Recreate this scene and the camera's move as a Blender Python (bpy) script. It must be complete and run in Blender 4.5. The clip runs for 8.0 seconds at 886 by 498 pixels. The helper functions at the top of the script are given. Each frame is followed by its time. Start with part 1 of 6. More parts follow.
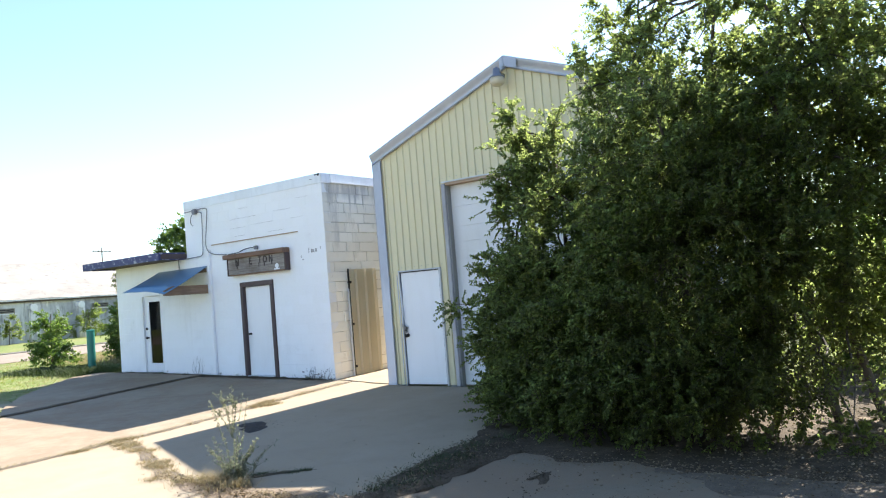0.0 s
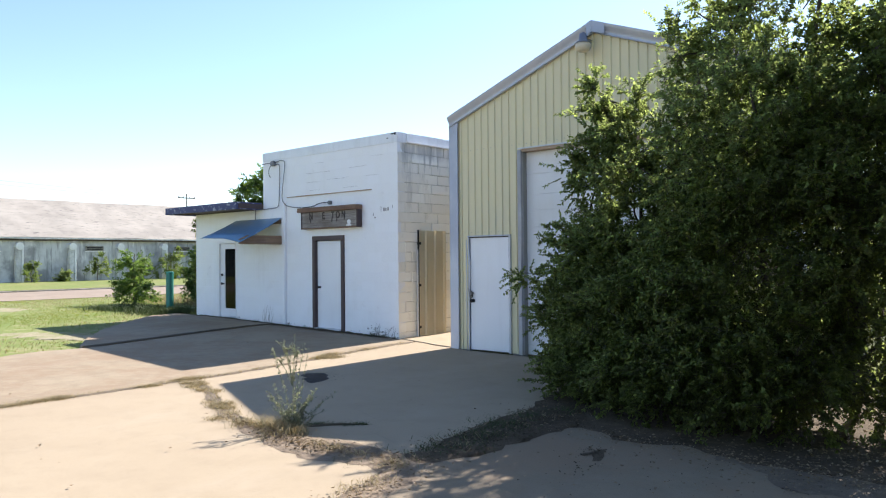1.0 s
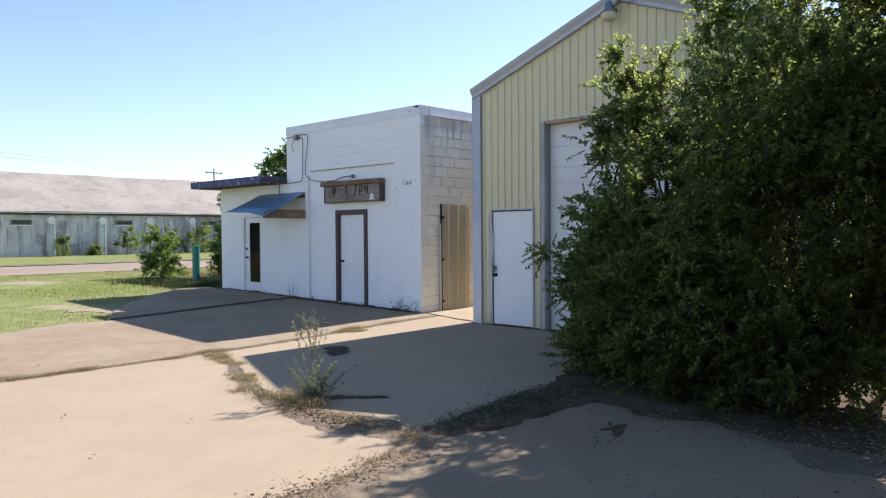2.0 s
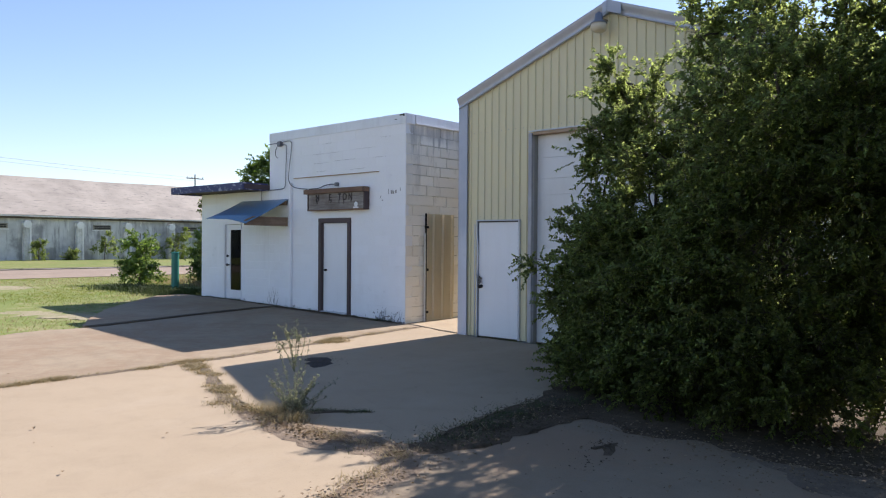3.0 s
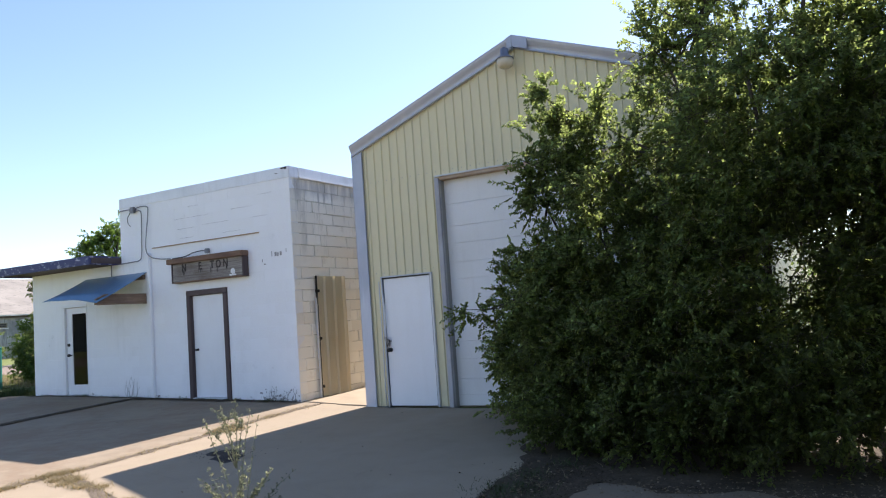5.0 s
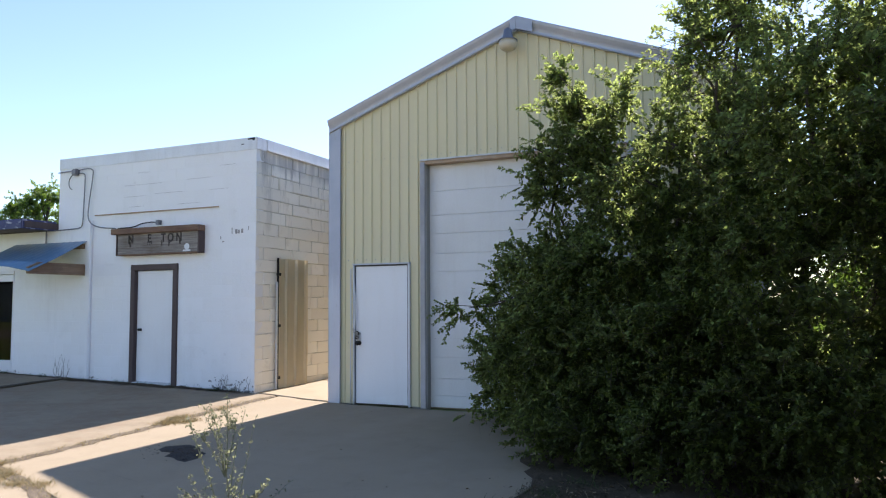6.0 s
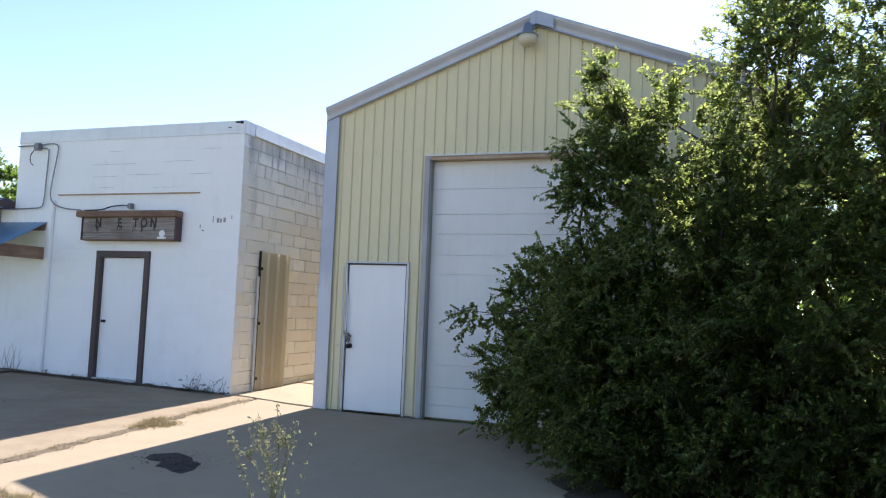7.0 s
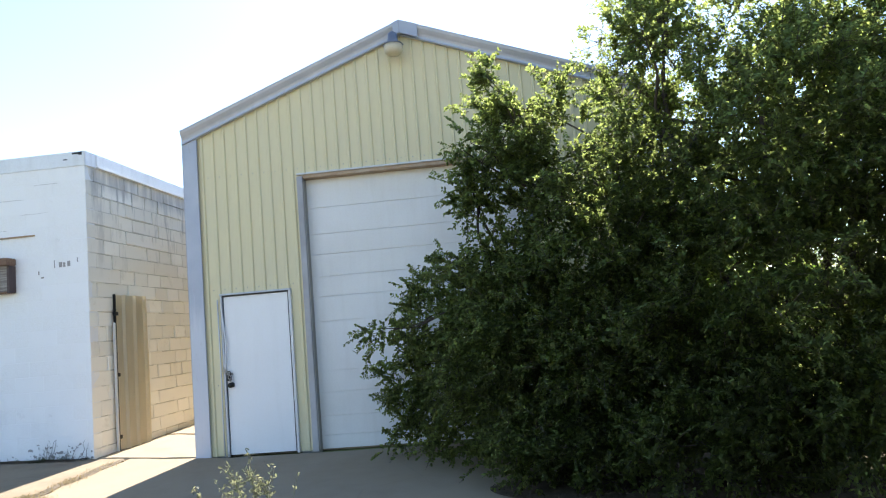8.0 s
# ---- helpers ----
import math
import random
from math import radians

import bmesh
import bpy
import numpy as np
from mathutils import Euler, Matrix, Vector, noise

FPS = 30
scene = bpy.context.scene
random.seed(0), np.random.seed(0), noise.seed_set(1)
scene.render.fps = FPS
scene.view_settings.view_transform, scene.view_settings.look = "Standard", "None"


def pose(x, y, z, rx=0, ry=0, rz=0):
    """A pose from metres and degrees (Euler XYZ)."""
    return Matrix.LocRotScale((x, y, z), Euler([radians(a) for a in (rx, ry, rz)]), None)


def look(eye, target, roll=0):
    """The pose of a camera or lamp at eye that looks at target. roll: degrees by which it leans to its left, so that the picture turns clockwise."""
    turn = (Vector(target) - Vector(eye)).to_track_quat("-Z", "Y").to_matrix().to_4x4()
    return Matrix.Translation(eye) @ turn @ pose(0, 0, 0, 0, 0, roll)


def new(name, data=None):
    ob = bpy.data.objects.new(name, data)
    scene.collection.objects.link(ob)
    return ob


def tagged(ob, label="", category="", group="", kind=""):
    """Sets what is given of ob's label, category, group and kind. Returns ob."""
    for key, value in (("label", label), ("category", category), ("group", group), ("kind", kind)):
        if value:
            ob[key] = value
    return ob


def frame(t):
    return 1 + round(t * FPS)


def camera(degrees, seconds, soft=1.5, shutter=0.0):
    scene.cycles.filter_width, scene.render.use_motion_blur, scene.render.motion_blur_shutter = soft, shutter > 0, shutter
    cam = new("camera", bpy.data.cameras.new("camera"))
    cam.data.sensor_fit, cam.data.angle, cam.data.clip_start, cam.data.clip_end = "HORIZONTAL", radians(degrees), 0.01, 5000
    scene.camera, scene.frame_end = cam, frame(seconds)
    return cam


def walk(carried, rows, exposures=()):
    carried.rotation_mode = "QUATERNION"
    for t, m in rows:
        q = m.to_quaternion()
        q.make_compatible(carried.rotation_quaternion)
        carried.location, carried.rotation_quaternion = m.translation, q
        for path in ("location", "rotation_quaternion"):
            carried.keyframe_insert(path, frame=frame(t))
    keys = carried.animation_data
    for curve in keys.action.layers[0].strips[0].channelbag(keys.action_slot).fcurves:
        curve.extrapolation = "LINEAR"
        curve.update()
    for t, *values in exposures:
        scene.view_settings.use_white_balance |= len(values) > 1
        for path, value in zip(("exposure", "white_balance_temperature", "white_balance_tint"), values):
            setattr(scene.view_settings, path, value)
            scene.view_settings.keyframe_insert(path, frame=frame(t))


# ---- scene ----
cam = camera(61.2, 8.0, 1.15)
PATH = [
    (0, (9.006, -10.679, 1.693), (7.848, -9.052, 1.798), -4.7),
    (0.2, (8.992, -10.652, 1.691), (7.802, -9.048, 1.793), -4.7),
    (0.5, (9.017, -10.624, 1.677), (7.784, -9.053, 1.785), -3.7),
    (0.8, (8.981, -10.603, 1.675), (7.685, -9.081, 1.741), -1.5),
    (1, (8.974, -10.565, 1.667), (7.659, -9.058, 1.692), -0.5),
    (1.5, (8.97, -10.538, 1.671), (7.621, -9.062, 1.642), 0.2),
    (1.7, (8.973, -10.518, 1.665), (7.614, -9.052, 1.619), -0.3),
    (2.8, (8.885, -10.376, 1.636), (7.509, -8.924, 1.604), -0.3),
    (3, (8.804, -10.378, 1.661), (7.474, -8.885, 1.645), 0.4),
    (3.3, (8.638, -10.384, 1.639), (7.465, -8.766, 1.719), 0.1),
    (3.5, (8.573, -10.412, 1.628), (7.451, -8.758, 1.702), -2.1),
    (3.8, (8.334, -10.374, 1.605), (7.315, -8.655, 1.677), -0.9),
    (4, (8.204, -10.368, 1.588), (7.134, -8.679, 1.655), -0.7),
    (4.2, (7.954, -10.319, 1.531), (6.849, -8.653, 1.612), -2.1),
    (4.5, (7.659, -10.258, 1.433), (6.502, -8.632, 1.576), -5.6),
    (4.7, (7.447, -10.16, 1.438), (6.367, -8.484, 1.594), -5.3),
    (5.8, (6.26, -9.906, 1.508), (5.451, -8.082, 1.653), -1.5),
    (6, (6.102, -9.724, 1.474), (5.301, -7.897, 1.619), -0.4),
    (6.2, (5.909, -9.66, 1.485), (5.13, -7.825, 1.636), 0.1),
    (6.5, (5.559, -9.493, 1.496), (4.793, -7.652, 1.648), 1.7),
    (6.8, (5.283, -9.532, 1.488), (4.548, -7.678, 1.643), 3.2),
    (7, (5.106, -9.502, 1.477), (4.45, -7.62, 1.633), 2.2),
    (7.3, (4.929, -9.452, 1.441), (4.534, -7.499, 1.614), 1.1),
    (7.5, (4.791, -9.415, 1.409), (4.572, -7.436, 1.602), -0.9),
    (7.8, (4.48, -9.397, 1.42), (4.278, -7.419, 1.629), -4.4),
    (8, (4.301, -9.376, 1.408), (4.096, -7.397, 1.616), -4.7),
]
walk(cam, [(t, look(eye, target, roll)) for t, eye, target, roll in PATH],
     exposures=[(0.0, 1.72, 6140, 11), (0.8, 1.4, 6140, 13), (1.5, 1.12, 6140, 16), (3.0, 0.88, 6140, 19), (3.5, 0.88, 6090, 19), (4.2, 0.95, 6090, 19), (4.7, 1.08, 6140, 19), (5.8, 1.2, 6170, 17), (6.5, 1.25, 6170, 17), (7.0, 1.32, 6170, 16), (7.5, 1.55, 6240, 13), (8.0, 1.68, 6290, 11)])


# ---- light ----
SUN_EL, SUN_AZ = 41.5, 0.7          # degrees; azimuth from +y towards -x
sun_dir = Vector((-math.sin(radians(SUN_AZ)) * math.cos(radians(SUN_EL)), math.cos(radians(SUN_AZ)) * math.cos(radians(SUN_EL)), math.sin(radians(SUN_EL))))
world = bpy.data.worlds.new("world")
scene.world = world
world.use_nodes = True
wn = world.node_tree.nodes
wn.clear()
sky = wn.new("ShaderNodeTexSky")
sky.sky_type = "NISHITA"
sky.sun_disc = False
sky.sun_elevation = radians(SUN_EL)
sky.sun_rotation = radians(-SUN_AZ)
sky.air_density, sky.dust_density, sky.ozone_density = 1.0, 0.25, 1.4
wb = wn.new("ShaderNodeBackground")
wb.inputs[1].default_value = 0.097
wo = wn.new("ShaderNodeOutputWorld")
world.node_tree.links.new(sky.outputs[0], wb.inputs[0])
world.node_tree.links.new(wb.outputs[0], wo.inputs[0])
sun = new("sun", bpy.data.lights.new("sun", "SUN"))
sun.data.energy, sun.data.angle, sun.data.color = 5.0, radians(0.53), (1.0, 0.93, 0.82)
sun.matrix_world = look((0, 30, 40), Vector((0, 30, 40)) - sun_dir)


# ---- materials ----
class Mat:
    """A small builder of node materials in world metres."""

    def __init__(self, name, rough=0.7, metal=0.0, spec=0.5):
        self.m = bpy.data.materials.new(name)
        self.m.use_nodes = True
        self.t = self.m.node_tree
        self.p = self.t.nodes["Principled BSDF"]
        self.out = self.t.nodes["Material Output"]
        self.p.inputs["Roughness"].default_value = rough
        self.p.inputs["Metallic"].default_value = metal
        self.p.inputs["Specular IOR Level"].default_value = spec
        self.pos = self.t.nodes.new("ShaderNodeNewGeometry").outputs["Position"]

    def link(self, a, b):
        self.t.links.new(a, b)

    def scaled(self, s):
        n = self.t.nodes.new("ShaderNodeMapping")
        n.inputs["Scale"].default_value = s
        self.link(self.pos, n.inputs[0])
        return n.outputs[0]

    def noise(self, scale, detail=4.0, rough=0.55, stretch=None, distort=0.0):
        n = self.t.nodes.new("ShaderNodeTexNoise")
        n.inputs["Scale"].default_value = scale
        n.inputs["Detail"].default_value = detail
        n.inputs["Roughness"].default_value = rough
        n.inputs["Distortion"].default_value = distort
        self.link(self.scaled(stretch) if stretch else self.pos, n.inputs["Vector"])
        return n.outputs["Fac"]

    def voronoi(self, scale, feature="F1", stretch=None):
        n = self.t.nodes.new("ShaderNodeTexVoronoi")
        n.feature = feature
        n.inputs["Scale"].default_value = scale
        self.link(self.scaled(stretch) if stretch else self.pos, n.inputs["Vector"])
        return n.outputs["Distance"]

    def ramp(self, fac, lo, hi):
        n = self.t.nodes.new("ShaderNodeMapRange")
        n.inputs["From Min"].default_value, n.inputs["From Max"].default_value = lo, hi
        n.clamp = True
        self.link(fac, n.inputs["Value"])
        return n.outputs["Result"]

    def mult(self, a, b, op="MULTIPLY"):
        n = self.t.nodes.new("ShaderNodeMath")
        n.operation = op
        n.use_clamp = True
        for sock, v in zip(n.inputs, (a, b)):
            if isinstance(v, (int, float)):
                sock.default_value = v
            else:
                self.link(v, sock)
        return n.outputs[0]

    def mix(self, a, b, fac):
        n = self.t.nodes.new("ShaderNodeMix")
        n.data_type = "RGBA"
        for sock, v in ((n.inputs[6], a), (n.inputs[7], b)):
            if isinstance(v, tuple):
                sock.default_value = (*v, 1)
            else:
                self.link(v, sock)
        if isinstance(fac, (int, float)):
            n.inputs[0].default_value = fac
        else:
            self.link(fac, n.inputs[0])
        return n.outputs[2]

    def piece(self):
        return self.t.nodes.new("ShaderNodeObjectInfo").outputs["Random"]

    def island(self):
        return self.t.nodes.new("ShaderNodeNewGeometry").outputs["Random Per Island"]

    def color(self, c):
        self.link(c, self.p.inputs["Base Color"])
        return self

    def rough(self, fac, lo, hi):
        n = self.t.nodes.new("ShaderNodeMapRange")
        n.inputs["To Min"].default_value, n.inputs["To Max"].default_value = lo, hi
        self.link(fac, n.inputs["Value"])
        self.link(n.outputs[0], self.p.inputs["Roughness"])
        return self

    def bump(self, fac, strength=0.3, dist=0.01):
        n = self.t.nodes.new("ShaderNodeBump")
        n.inputs["Strength"].default_value, n.inputs["Distance"].default_value = strength, dist
        self.link(fac, n.inputs["Height"])
        self.link(n.outputs[0], self.p.inputs["Normal"])
        return self


def painted(name, base, dirt, amount=0.5, rough=0.6, metal=0.0, grain=40.0, bump=0.15, streak=True):
    """Old paint: broad tone changes, fine dirt and faint runs."""
    m = Mat(name, rough, metal)
    broad = m.ramp(m.noise(1.1, 5), 0.42, 0.75)
    runs = m.ramp(m.noise(3.0, 5, stretch=(2.6, 2.6, 0.28)), 0.5, 0.8) if streak else broad
    fine = m.ramp(m.noise(grain, 3), 0.45, 0.8)
    f = m.mult(m.mult(broad, 0.6), m.mult(runs, 0.5), "ADD")
    f = m.mult(m.mult(f, m.mult(fine, 0.3), "ADD"), amount)
    m.color(m.mix(base, dirt, f)).rough(fine, rough - 0.08, min(1, rough + 0.15)).bump(fine, bump, 0.004)
    return m.m


def white_block_mat(name, wear, base=(0.87, 0.87, 0.885)):
    """Masonry paint on concrete blocks, worn to the grey block in places."""
    m = Mat(name, 0.75)
    p = m.piece()
    broad = m.noise(0.9, 6, 0.62)
    runs = m.noise(2.2, 6, 0.6, stretch=(3.0, 3.0, 0.3))
    fine = m.noise(55, 4)
    tone = m.mix(base, (base[0] * 0.95, base[1] * 0.945, base[2] * 0.93), m.mult(p, m.ramp(fine, 0.3, 0.7)))
    stain = m.mult(m.ramp(broad, 0.5, 0.72), m.ramp(runs, 0.4, 0.7))
    c = m.mix(tone, (0.42, 0.40, 0.38), m.mult(stain, wear))
    peel = m.ramp(m.noise(5.0, 7, 0.7), 0.62, 0.66)
    c = m.mix(c, (0.30, 0.29, 0.28), m.mult(m.mult(peel, m.ramp(broad, 0.45, 0.7)), wear))
    m.color(c).bump(fine, 0.35, 0.006)
    return m.m


def worn_side_mat():
    """Cream block paint with grey rain streaks that start under the coping."""
    m = Mat("worn_white_masonry_paint", 0.8)
    broad, fine = m.noise(0.8, 6, 0.62), m.noise(50, 4)
    runs = m.noise(1.7, 7, 0.68, stretch=(1.0, 1.9, 0.3))
    blot = m.noise(4.0, 7, 0.7)
    c = m.mix((0.94, 0.91, 0.84), (0.84, 0.80, 0.715), m.piece())
    sep = m.t.nodes.new("ShaderNodeSeparateXYZ")
    m.link(m.pos, sep.inputs[0])
    high = m.ramp(sep.outputs[2], 2.45, 3.6)
    grey = m.mult(m.ramp(runs, 0.49, 0.57), m.mult(high, m.ramp(broad, 0.3, 0.55)))
    c = m.mix(c, (0.36, 0.355, 0.335), m.mult(grey, 0.85))
    washed = m.mult(m.ramp(sep.outputs[2], 3.66, 3.82), m.ramp(runs, 0.3, 0.5))
    c = m.mix(c, (0.47, 0.46, 0.45), m.mult(washed, 0.8))
    c = m.mix(c, (0.17, 0.165, 0.16), m.mult(m.mult(m.ramp(blot, 0.58, 0.66), m.mult(grey, m.ramp(runs, 0.5, 0.66))), 0.75))
    c = m.mix(c, (0.72, 0.68, 0.60), m.mult(m.ramp(blot, 0.42, 0.34), 0.5))
    m.color(c).bump(m.mult(fine, m.mult(blot, 1.2), "ADD"), 0.7, 0.012)
    return m.m


WHITE = white_block_mat("white_masonry_paint", 0.22)
WHITE_SIDE = worn_side_mat()
MORTAR = painted("painted_mortar", (0.76, 0.76, 0.77), (0.5, 0.49, 0.47), 0.5, 0.85)
MORTAR_SIDE = painted("worn_mortar", (0.62, 0.59, 0.53), (0.2, 0.19, 0.18), 0.55, 0.9, grain=9)
COPING = painted("white_metal_coping", (0.76, 0.77, 0.80), (0.45, 0.44, 0.44), 0.5, 0.45, 0.1)
DOOR_WHITE = painted("white_door_paint", (0.82, 0.82, 0.84), (0.6, 0.58, 0.55), 0.25, 0.42, bump=0.05)
GARAGE_WHITE = painted("white_garage_enamel", (0.74, 0.74, 0.74), (0.5, 0.48, 0.44), 0.4, 0.45, bump=0.05)
BROWN = painted("dark_brown_paint", (0.07, 0.046, 0.045), (0.17, 0.135, 0.13), 0.4, 0.7, grain=80)
BLACK = painted("black_hardware", (0.02, 0.02, 0.022), (0.08, 0.07, 0.06), 0.5, 0.45, 0.6)
STEEL = painted("dull_steel", (0.45, 0.44, 0.43), (0.2, 0.16, 0.12), 0.6, 0.4, 0.85)
TRIM = painted("blue_grey_trim", (0.40, 0.43, 0.50), (0.62, 0.62, 0.66), 0.6, 0.45, 0.25)
TRIM_PALE = painted("pale_grey_trim", (0.62, 0.63, 0.66), (0.36, 0.36, 0.38), 0.5, 0.5, 0.2)
YELLOW = painted("pale_yellow_sheet_paint", (0.68, 0.61, 0.385), (0.6, 0.55, 0.41), 0.6, 0.5, 0.0, 60, 0.05)
TAN = painted("tan_sheet_paint", (0.80, 0.72, 0.54), (0.64, 0.55, 0.39), 0.5, 0.5, 0.0, 60, 0.05)
ROOF_METAL = painted("galvanised_roof", (0.5, 0.52, 0.55), (0.3, 0.28, 0.26), 0.5, 0.4, 0.6)
AWNING = painted("blue_grey_awning_sheet", (0.10, 0.21, 0.33), (0.22, 0.27, 0.33), 0.5, 0.4, 0.25)
GREEN_POST = painted("green_post_paint", (0.02, 0.20, 0.165), (0.05, 0.14, 0.11), 0.5, 0.5)
RUST = painted("rusted_strip", (0.36, 0.24, 0.14), (0.55, 0.5, 0.45), 0.8, 0.8)
CONDUIT = painted("grey_conduit", (0.22, 0.22, 0.24), (0.15, 0.14, 0.14), 0.6, 0.5, 0.4)
GLOBE = painted("yellowed_lamp_lens", (0.58, 0.52, 0.40), (0.4, 0.34, 0.25), 0.5, 0.35)
HOOD = painted("dull_blue_lamp_hood", (0.17, 0.19, 0.24), (0.3, 0.3, 0.33), 0.5, 0.5, 0.3)
INSIDE = painted("dim_inside_plaster", (0.30, 0.29, 0.27), (0.2, 0.19, 0.18), 0.5, 0.9)


def corner_mat():
    """Blue-grey trim paint, chalked to near white on its lower half."""
    m = Mat("chalked_corner_trim", 0.5, 0.15)
    runs = m.noise(3.0, 6, 0.62, stretch=(6.0, 6.0, 0.5))
    sep = m.t.nodes.new("ShaderNodeSeparateXYZ")
    m.link(m.pos, sep.inputs[0])
    low = m.ramp(m.mult(m.ramp(sep.outputs[2], 2.6, 1.0), m.mult(runs, 0.8), "ADD"), 0.75, 1.1)
    c = m.mix((0.37, 0.40, 0.48), (0.46, 0.48, 0.55), m.ramp(m.noise(1.3, 5), 0.4, 0.65))
    c = m.mix(c, (0.62, 0.64, 0.70), m.mult(low, 0.8))
    c = m.mix(c, (0.3, 0.27, 0.25), m.mult(m.ramp(m.noise(9, 6, 0.7, stretch=(3, 3, 0.6)), 0.62, 0.72), 0.4))
    m.color(c).bump(runs, 0.12, 0.01)
    return m.m


CORNER = corner_mat()


def blue_fascia_mat():
    m = Mat("chipped_blue_paint", 0.6)
    chips = m.ramp(m.noise(7.0, 7, 0.7, stretch=(1, 1, 2)), 0.56, 0.62)
    m.color(m.mix(m.mix((0.025, 0.03, 0.115), (0.07, 0.075, 0.17), m.noise(3.0, 4)), (0.42, 0.42, 0.5), m.mult(chips, 0.8)))
    m.bump(chips, 0.3, 0.004)
    return m.m


def wood_mat(name, a, b, c, along=(0.6, 9.0, 9.0)):
    m = Mat(name, 0.85)
    g = m.noise(4.0, 7, 0.65, stretch=along, distort=0.4)
    w = m.noise(2.0, 5)
    m.color(m.mix(m.mix(a, b, m.ramp(g, 0.35, 0.65)), c, m.mult(m.ramp(w, 0.45, 0.7), 0.7)))
    m.bump(g, 0.5, 0.006)
    return m.m


def concrete_mat(name="old_concrete", k=1.0, worn=1.0, mud=0.0):
    m = Mat(name, 0.9, 0, 0.25)
    broad = m.noise(0.45, 6, 0.6)
    mid = m.noise(2.6, 6, 0.65)
    fine = m.noise(70, 4, 0.7)
    hi, lo, st = (tuple(v * k for v in q) for q in ((0.348, 0.279, 0.19), (0.324, 0.258, 0.174), (0.222, 0.176, 0.118)))
    c = m.mix(hi, lo, m.ramp(broad, 0.35, 0.65))
    c = m.mix(c, st, m.mult(m.ramp(mid, 0.5 - 0.06 * (worn - 1), 0.78), min(0.9, 0.34 * worn)))
    c = m.mix(c, st, m.mult(m.ramp(m.noise(1.1, 7, 0.7), 0.52, 0.7), 0.22))
    c = m.mix(c, (0.4 * k, 0.335 * k, 0.25 * k), m.mult(m.ramp(m.noise(0.8, 8, 0.72, stretch=(1.0, 0.5, 1.0)), 0.52, 0.7), 0.3))
    c = m.mix(c, (0.16 * k, 0.13 * k, 0.10 * k), m.mult(m.ramp(fine, 0.56, 0.72), min(0.65, 0.3 + 0.16 * worn)))
    c = m.mix(c, (0.15 * k, 0.12 * k, 0.09 * k), m.mult(m.ramp(m.noise(14, 6, 0.75), 0.62, 0.7), 0.35))
    if mud:                                        # dried mud washed over the slab
        c = m.mix(c, (0.235, 0.165, 0.105), m.mult(m.ramp(m.mult(m.noise(0.7, 7, 0.7), m.mult(m.noise(6.0, 6, 0.7), 0.35), "ADD"), 0.6, 0.78), mud))
    specks = m.ramp(m.voronoi(9.0), 0.07, 0.03)
    c = m.mix(c, (0.10, 0.085, 0.07), m.mult(m.mult(specks, m.ramp(mid, 0.45, 0.55)), 0.6))
    cracks = m.ramp(m.voronoi(0.55, "DISTANCE_TO_EDGE"), 0.006, 0.001)
    c = m.mix(c, (0.14, 0.12, 0.1), m.mult(m.mult(cracks, m.ramp(broad, 0.52, 0.6)), 0.2))
    m.color(c).bump(m.mult(fine, m.mult(mid, 0.12), "ADD"), 0.35, 0.006)
    return m.m


def ground_mat(name, cols, scales=(0.3, 2.5, 30), rough=0.95):
    m = Mat(name, rough, 0, 0.2)
    a, b, c = (m.noise(s, 6, 0.62) for s in scales)
    col = m.mix(cols[0], cols[1], m.ramp(a, 0.4, 0.62))
    col = m.mix(col, cols[2], m.mult(m.ramp(b, 0.48, 0.68), 0.8))
    col = m.mix(col, cols[3], m.mult(m.ramp(c, 0.5, 0.7), 0.7))
    m.color(col).bump(c, 0.6, 0.02)
    return m.m


def leaf_mat(name, cols, trans=0.35, rough=0.42, spec=0.25, glow=(1.6, 1.7, 0.9)):
    """Thin leaves: gloss above, and light that comes through."""
    m = Mat(name, rough, 0, spec)
    r = m.island()
    c = m.mix(m.mix(cols[0], cols[1], m.ramp(r, 0.0, 0.6)), cols[2], m.ramp(r, 0.72, 1.0))
    m.color(c)
    tr = m.t.nodes.new("ShaderNodeBsdfTranslucent")
    bright = m.t.nodes.new("ShaderNodeMix")
    bright.data_type, bright.blend_type = "RGBA", "MULTIPLY"
    bright.inputs[0].default_value = 1.0
    bright.inputs[7].default_value = (*glow, 1)
    m.link(c, bright.inputs[6])
    m.link(bright.outputs[2], tr.inputs[0])
    mixs = m.t.nodes.new("ShaderNodeMixShader")
    mixs.inputs[0].default_value = trans
    m.link(m.p.outputs[0], mixs.inputs[1])
    m.link(tr.outputs[0], mixs.inputs[2])
    m.link(mixs.outputs[0], m.out.inputs[0])
    return m.m


def shingle_mat():
    m = Mat("bleached_roofing", 0.95, 0, 0.2)
    a = m.noise(0.5, 6, 0.65)
    b = m.noise(3.4, 8, 0.78, stretch=(1.9, 0.5, 1.9))
    c = m.mix((0.33, 0.30, 0.258), (0.255, 0.232, 0.2), m.ramp(a, 0.4, 0.62))
    c = m.mix(c, (0.09, 0.085, 0.08), m.mult(m.ramp(b, 0.57, 0.61), 0.85))
    m.color(c).bump(b, 0.5, 0.03)
    return m.m


